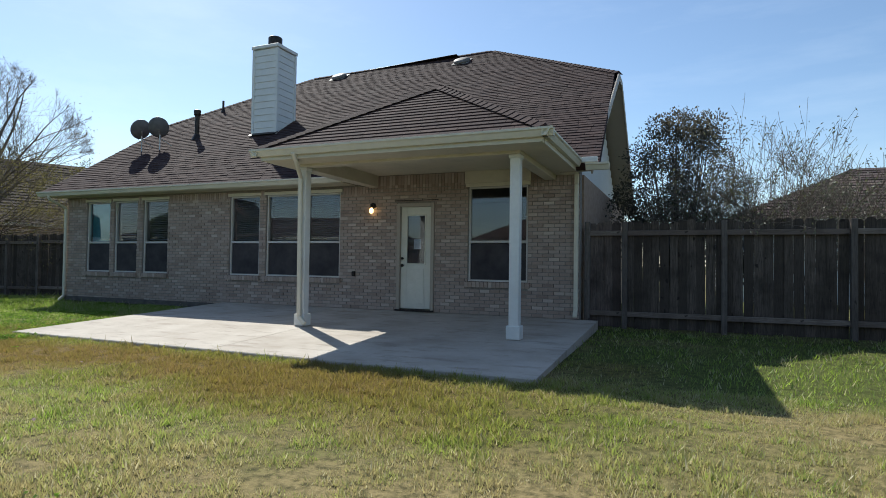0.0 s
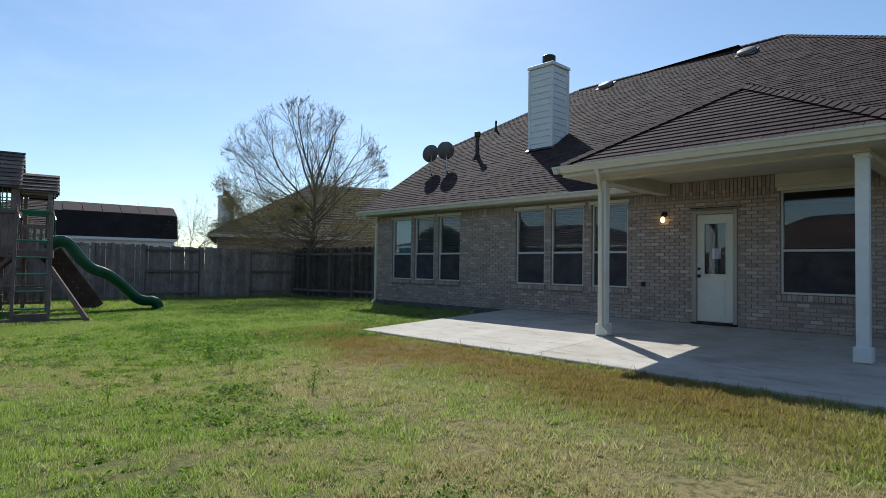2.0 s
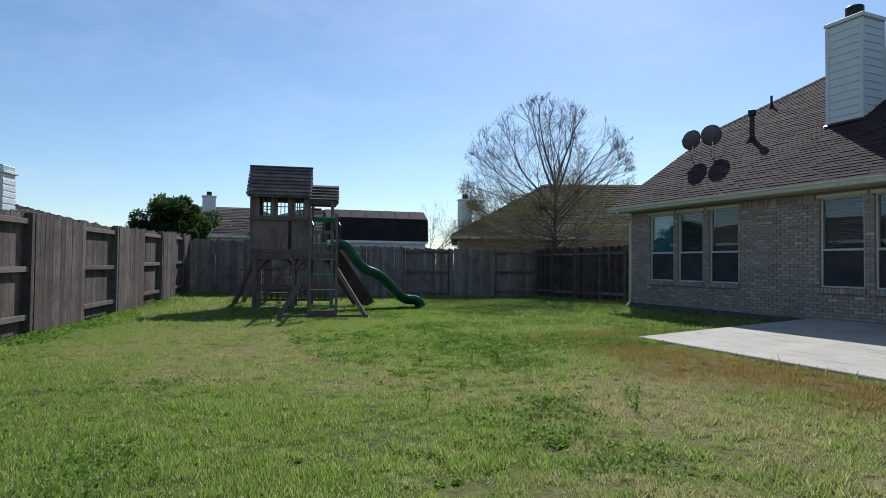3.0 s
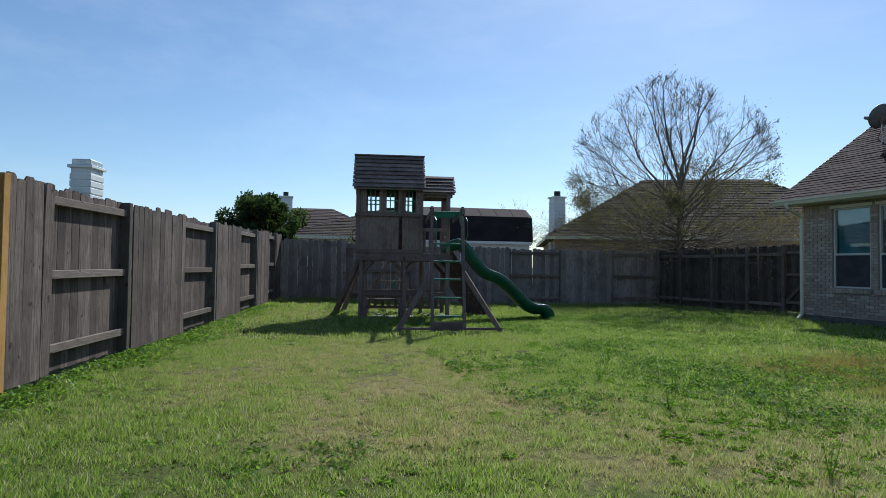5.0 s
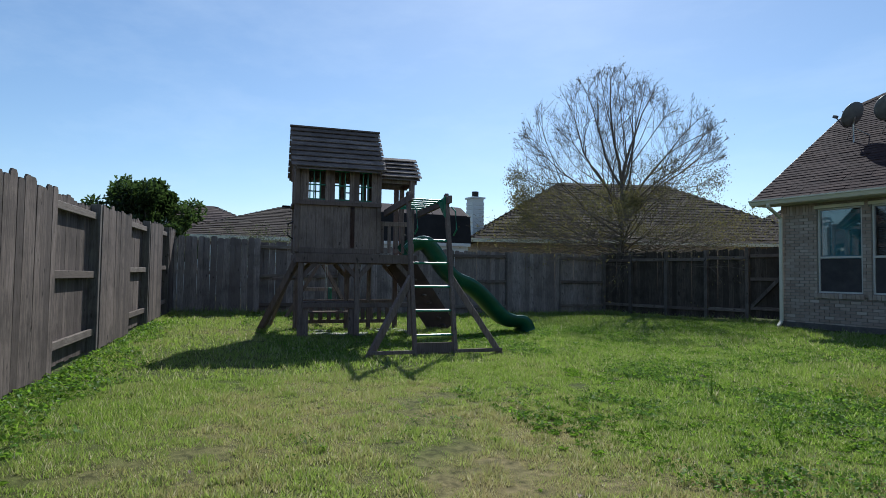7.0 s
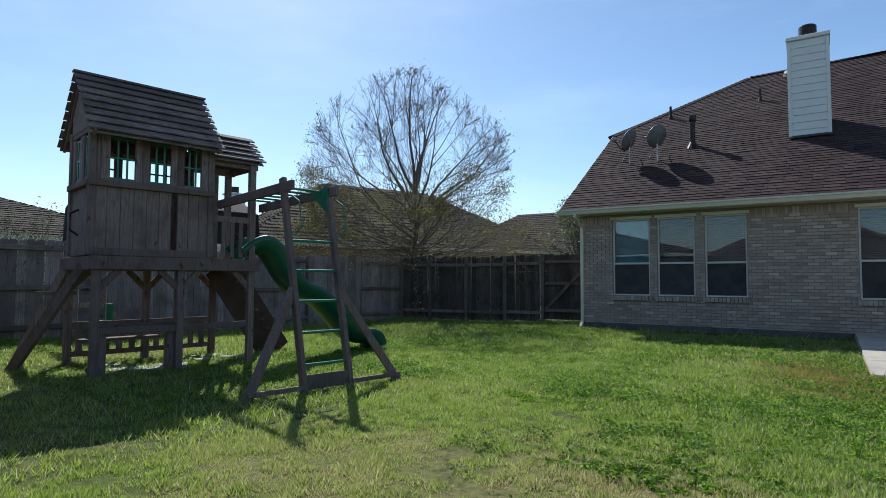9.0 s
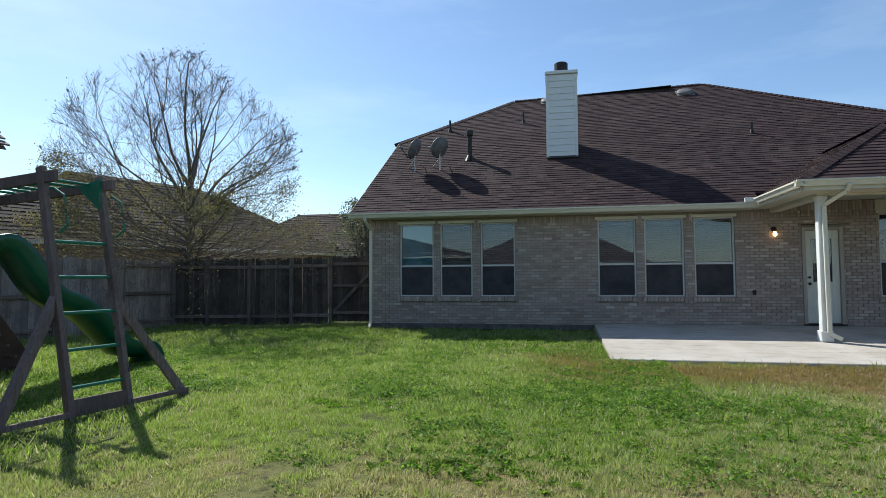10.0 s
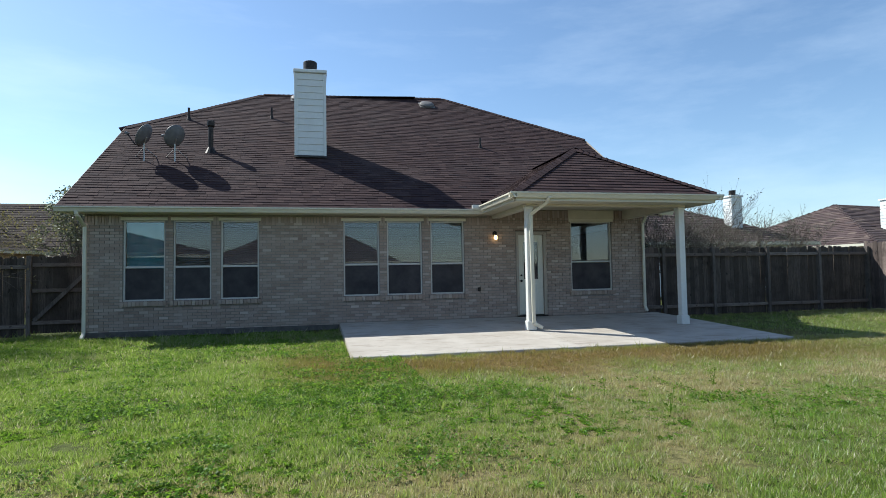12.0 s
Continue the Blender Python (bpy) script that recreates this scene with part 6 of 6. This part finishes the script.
def weed_mesh(seed, r, leaves, tall):
    """A low rosette of leaves, or a stalk with leaves up it."""
    rs = random.Random(seed)
    g = Geo()
    for i in range(leaves):
        a = rs.uniform(0, 6.283)
        h = tall * rs.random() if tall else 0.0
        L = r * rs.uniform(0.5, 1.1) * (0.6 if tall else 1)
        d = Vector((math.cos(a), math.sin(a), 0))
        s = Vector((-d.y, d.x, 0)) * L * rs.uniform(0.18, 0.30)
        up = rs.uniform(0.15, 0.7) * L
        o = Vector((rs.gauss(0, r * 0.25), rs.gauss(0, r * 0.25), h))
        p0, p1, p2 = o, o + d * L * 0.55 + Vector((0, 0, up)), o + d * L + Vector((0, 0, up * 0.75))
        g.add([p0, p1 - s, p2, p1 + s], [(0, 1, 2), (0, 2, 3)])
    if tall:
        for k in range(3):
            t = Vector((rs.gauss(0, 0.05), rs.gauss(0, 0.05), tall * rs.uniform(0.7, 1.1)))
            g.tube([(0, 0, 0), tuple(t * 0.5), tuple(t)], [0.004, 0.003, 0.002], 4, cap=False)
    return g


def weeds():
    rs = random.Random(91)
    low = [weed_mesh(i, 0.075, 26, 0) for i in range(5)]
    tall = [weed_mesh(20 + i, 0.085, 30, 0.26) for i in range(4)]
    # groundcover patches, too many to count
    cover = Geo()
    spots = [(-9.0, 3.1, 1.9, 0.75, 1000), (-10.6, 4.6, 1.6, 0.6, 500), (-13.5, 5.8, 2.6, 1.6, 1100), (-7.5, 2.2, 1.0, 0.5, 220), (-12.5, 9.6, 3.0, 0.7, 800), (-18.5, 6.0, 3.0, 3.0, 800), (-10.8, 1.6, 0.8, 0.45, 200), (-12.6, 3.2, 0.7, 0.4, 160), (-7.0, -0.8, 1.5, 0.7, 90), (-5.5, 1.0, 2.0, 0.8, 60), (-4.6, 2.8, 1.8, 0.8, 26), (3.6, 6.2, 1.2, 0.6, 40), (-8.5, -0.2, 2.5, 1.2, 30), (-15.2, 1.0, 1.0, 0.5, 40)]
    for cx, cy, sx, sy, n in spots:
        for i in range(n):
            x, y = rs.gauss(cx, sx * 0.55), rs.gauss(cy, sy * 0.55)
            if not bool(on_lawn(np.array([x]), np.array([y]))[0]):
                continue
            g = low[rs.randrange(5)]
            k = rs.uniform(0.25, 0.6)
            m = Matrix.Translation((x, y, float(ground_z(x, y)))) @ Matrix.Rotation(rs.uniform(0, 6.28), 4, "Z") @ Matrix.Scale(k, 4)
            cover.add([tuple(m @ Vector(v)) for v in g.v], g.f)
    x = -3.0
    while x > -22:
        x -= rs.uniform(0.05, 0.16)
        y = LC.y + (x - LC.x) * LD.y / LD.x + 0.15 + abs(rs.gauss(0, 0.28))
        g = low[rs.randrange(5)]
        m = Matrix.Translation((x, y, float(ground_z(x, y)))) @ Matrix.Rotation(rs.uniform(0, 6.28), 4, "Z") @ Matrix.Scale(rs.uniform(0.5, 1.2), 4)
        cover.add([tuple(m @ Vector(v)) for v in g.v], g.f)
    me = cover.mesh("groundcover", WEED)
    tagged(new("groundcover", me), "low broad-leaved green weeds spread through the lawn", "weeds", kind="stuff")
    # single weeds that stand out
    first = None
    places = [(-7.9, 2.9, 1), (-8.6, 2.5, 1), (-9.3, 3.1, 1), (-8.2, 3.4, 1), (-9.9, 2.6, 1), (-7.1, 3.2, 1), (-7.4, 1.6, 0), (-6.3, 1.7, 1), (-6.9, 2.3, 1), (-11.1, 3.5, 1), (-10.3, 4.2, 1), (-12.3, 4.4, 0), (-9.0, 4.3, 1),
              (-14.85, 1.05, 0), (-5.0, 2.2, 0), (-4.1, 1.6, 0), (-8.8, 0.9, 0), (-7.8, 0.6, 0), (-6.4, 0.7, 0), (-12.7, -1.9, 0), (-11.2, -2.2, 0), (-9.5, -2.4, 0), (-13.5, 2.6, 0), (-11.6, 1.4, 0), (-5.6, 3.4, 1), (-13.9, 6.5, 0)]
    shared = {}
    for i, (x, y, t) in enumerate(places):
        key = (t, i % 4)
        if key not in shared:
            shared[key] = (tall if t else low)[i % 4].mesh("weed", WEED)
        w = new("weed", shared[key])
        w.matrix_basis = Matrix.Translation((x, y, float(ground_z(x, y)))) @ Matrix.Rotation(i * 1.7, 4, "Z") @ Matrix.Scale(rs.uniform(0.75, 1.15) if t else rs.uniform(0.6, 1.0), 4)
        tagged(w, "upright green weed standing out of the lawn" if t else "low leafy green weed in the lawn", "weed", "weeds in the lawn")


weeds()


def clover():
    """Small round-leaved groundcover in patches, and along the foot of the fence."""
    rs = np.random.RandomState(93)
    X, Y, K = [], [], []
    for (x0, x1, y0, y1), dens, cut in (((-17.5, -8.8, 3.6, 11.6), 3600, 0.40), ((-12.5, -6.0, 1.2, 4.4), 3600, 0.50), ((-22.5, -15.0, 0.5, 11.8), 1000, 0.38), ((-12.5, 2.0, -2.5, 3.0), 3000, 0.60), ((-20.0, -3.0, -4.6, 0.0), 2600, -1.0)):
        n = int((x1 - x0) * (y1 - y0) * dens)
        x, y = rs.uniform(x0, x1, n), rs.uniform(y0, y1, n)
        if cut < 0:
            m = rs.rand(n) < np.clip(1.15 - fence_foot(x, y) / (0.2 + 0.75 * vnoise(x, y, 0.5, 42)), 0, 1)
        else:
            m = rs.rand(n) < np.clip((0.5 * vnoise(x, y, 1.1, 43) + 0.25 * vnoise(x, y, 0.3, 44) + 0.25 * vnoise(x, y, 0.1, 46) - cut) * 3.2, 0, 1)
        m &= on_lawn(x, y)
        X.append(x[m])
        Y.append(y[m])
        K.append(np.full(m.sum(), 1.35 if cut < 0 else 1.0))
    x, y, k = np.concatenate(X), np.concatenate(Y), np.concatenate(K)
    n = len(x)
    a, L = rs.uniform(0, 2 * np.pi, n), k * rs.uniform(0.007, 0.017, n)
    z = ground_z(x, y) + k * rs.uniform(0.012, 0.048, n) * (0.6 + 0.9 * vnoise(x, y, 0.18, 45))
    tx, ty = rs.normal(0, 0.45, n), rs.normal(0, 0.45, n)
    V = np.zeros((n, 4, 3), np.float32)
    for i, (u, w) in enumerate(((-1, 0), (0, -0.75), (1, 0), (0, 0.75))):
        dx, dy = L * (u * np.cos(a) - w * np.sin(a)), L * (u * np.sin(a) + w * np.cos(a))
        V[:, i] = np.stack([x + dx, y + dy, z + tx * dx + ty * dy], -1)
    me = bpy.data.meshes.new("clover")
    me.vertices.add(4 * n)
    me.vertices.foreach_set("co", V.reshape(-1))
    me.loops.add(4 * n)
    me.loops.foreach_set("vertex_index", np.arange(4 * n, dtype=np.int32))
    me.polygons.add(n)
    me.polygons.foreach_set("loop_start", np.arange(0, 4 * n, 4, dtype=np.int32))
    me.update()
    me.materials.append(WEED)
    return tagged(new("clover", me), "bright green small-leaved groundcover in patches of the lawn", "weeds", kind="stuff")


clover()


def fallen_leaves():
    rs = random.Random(17)
    for i in range(30):
        x, y = rs.uniform(-12, 2), rs.uniform(-2, 6.5)
        if not bool(on_lawn(np.array([x]), np.array([y]))[0]):
            continue
        g = Geo(Matrix.Translation((x, y, float(ground_z(x, y)) + 0.035)) @ Euler((rs.uniform(-0.5, 0.5), rs.uniform(-0.5, 0.5), rs.uniform(0, 6))).to_matrix().to_4x4())
        s = rs.uniform(0.02, 0.04)
        g.add([(-s, 0, 0), (0, -s * 0.5, 0.006), (s, 0, 0), (0, s * 0.5, 0.006)], [(0, 1, 2, 3)])
        me = g.mesh("dry_leaf", PLAYBOARD)
        tagged(new("dry_leaf", me), "small curled brown leaf lying on the grass", "leaf", "fallen leaves")


fallen_leaves()

# ---------------------------------------------------------------- bricks of the back wall
def lay_bricks():
    rs = random.Random(51)
    opens = [(a - 0.005, b + 0.005, SILL - 0.11, HEAD + 0.07) for a, b in WINDOWS] + [(DOOR[0] - 0.005, DOOR[1] + 0.005, 0.0, DOOR[3] + 0.005)]
    course, length, joint, depth = 0.0685, 0.203, 0.0125, 0.02
    shared = {}
    joined = Geo()
    count = 0

    def brick(x0, x1, z0, z1):
        nonlocal count
        w, h = x1 - x0 - joint, z1 - z0 - joint
        if w < 0.02 or h < 0.02:
            return
        cx, cz = (x0 + x1) / 2, (z0 + z1) / 2
        y = WY + 0.004 + rs.uniform(-0.003, 0.003)
        tw = Matrix.Rotation(radians(rs.uniform(-0.5, 0.5)), 3, "Y")
        if -6.5 < cx < -3.8 and z0 > 1.0 and count < 300 and abs(w - (length - joint)) < 0.002:
            count += 1
            if "b" not in shared:
                shared["b"] = Geo().box((0, 0, 0), (length - joint, depth, course - joint), None, 0.003).mesh("brick", BRICK)
            part("brick", shared["b"], None, wall_back, at=Matrix.Translation((cx, y, cz)) @ tw.to_4x4())
        else:
            joined.box((cx, y, cz), (w, depth, h), tw, 0.0)

    z, row = 0.05, 0
    while z < 2.59:
        z1 = z + course
        x = HX0 + (0 if row % 2 else -length / 2)
        while x < HX1:
            spans = [(max(x, HX0), min(x + length, HX1))]
            for a, b, c, d in opens:
                if z1 > c and z < d:
                    nxt = []
                    for s0, s1 in spans:
                        if s1 <= a or s0 >= b:
                            nxt.append((s0, s1))
                        else:
                            if s0 < a:
                                nxt.append((s0, a))
                            if s1 > b:
                                nxt.append((b, s1))
                    spans = nxt
            for s0, s1 in spans:
                if s1 - s0 > 0.03:
                    brick(s0, s1, z, z1)
            x += length
        z, row = z1, row + 1
    # a soldier course under the eaves
    x = HX0
    while x < HX1:
        x1 = x + 0.0685
        top = 2.995 if x > -5.9 else 2.80
        if not any(x1 > a and x < b for a, b, c, d in opens[:-1]):
            brick(x, min(x1, HX1), top - 0.205, top)
            if top > 2.9:
                for k in range(3):
                    brick(x, min(x1, HX1), 2.594 + k * 0.0685, 2.594 + (k + 1) * 0.0685)
        x = x1
    part("bricks", joined, BRICKS, wall_back, kind="stuff")


lay_bricks()
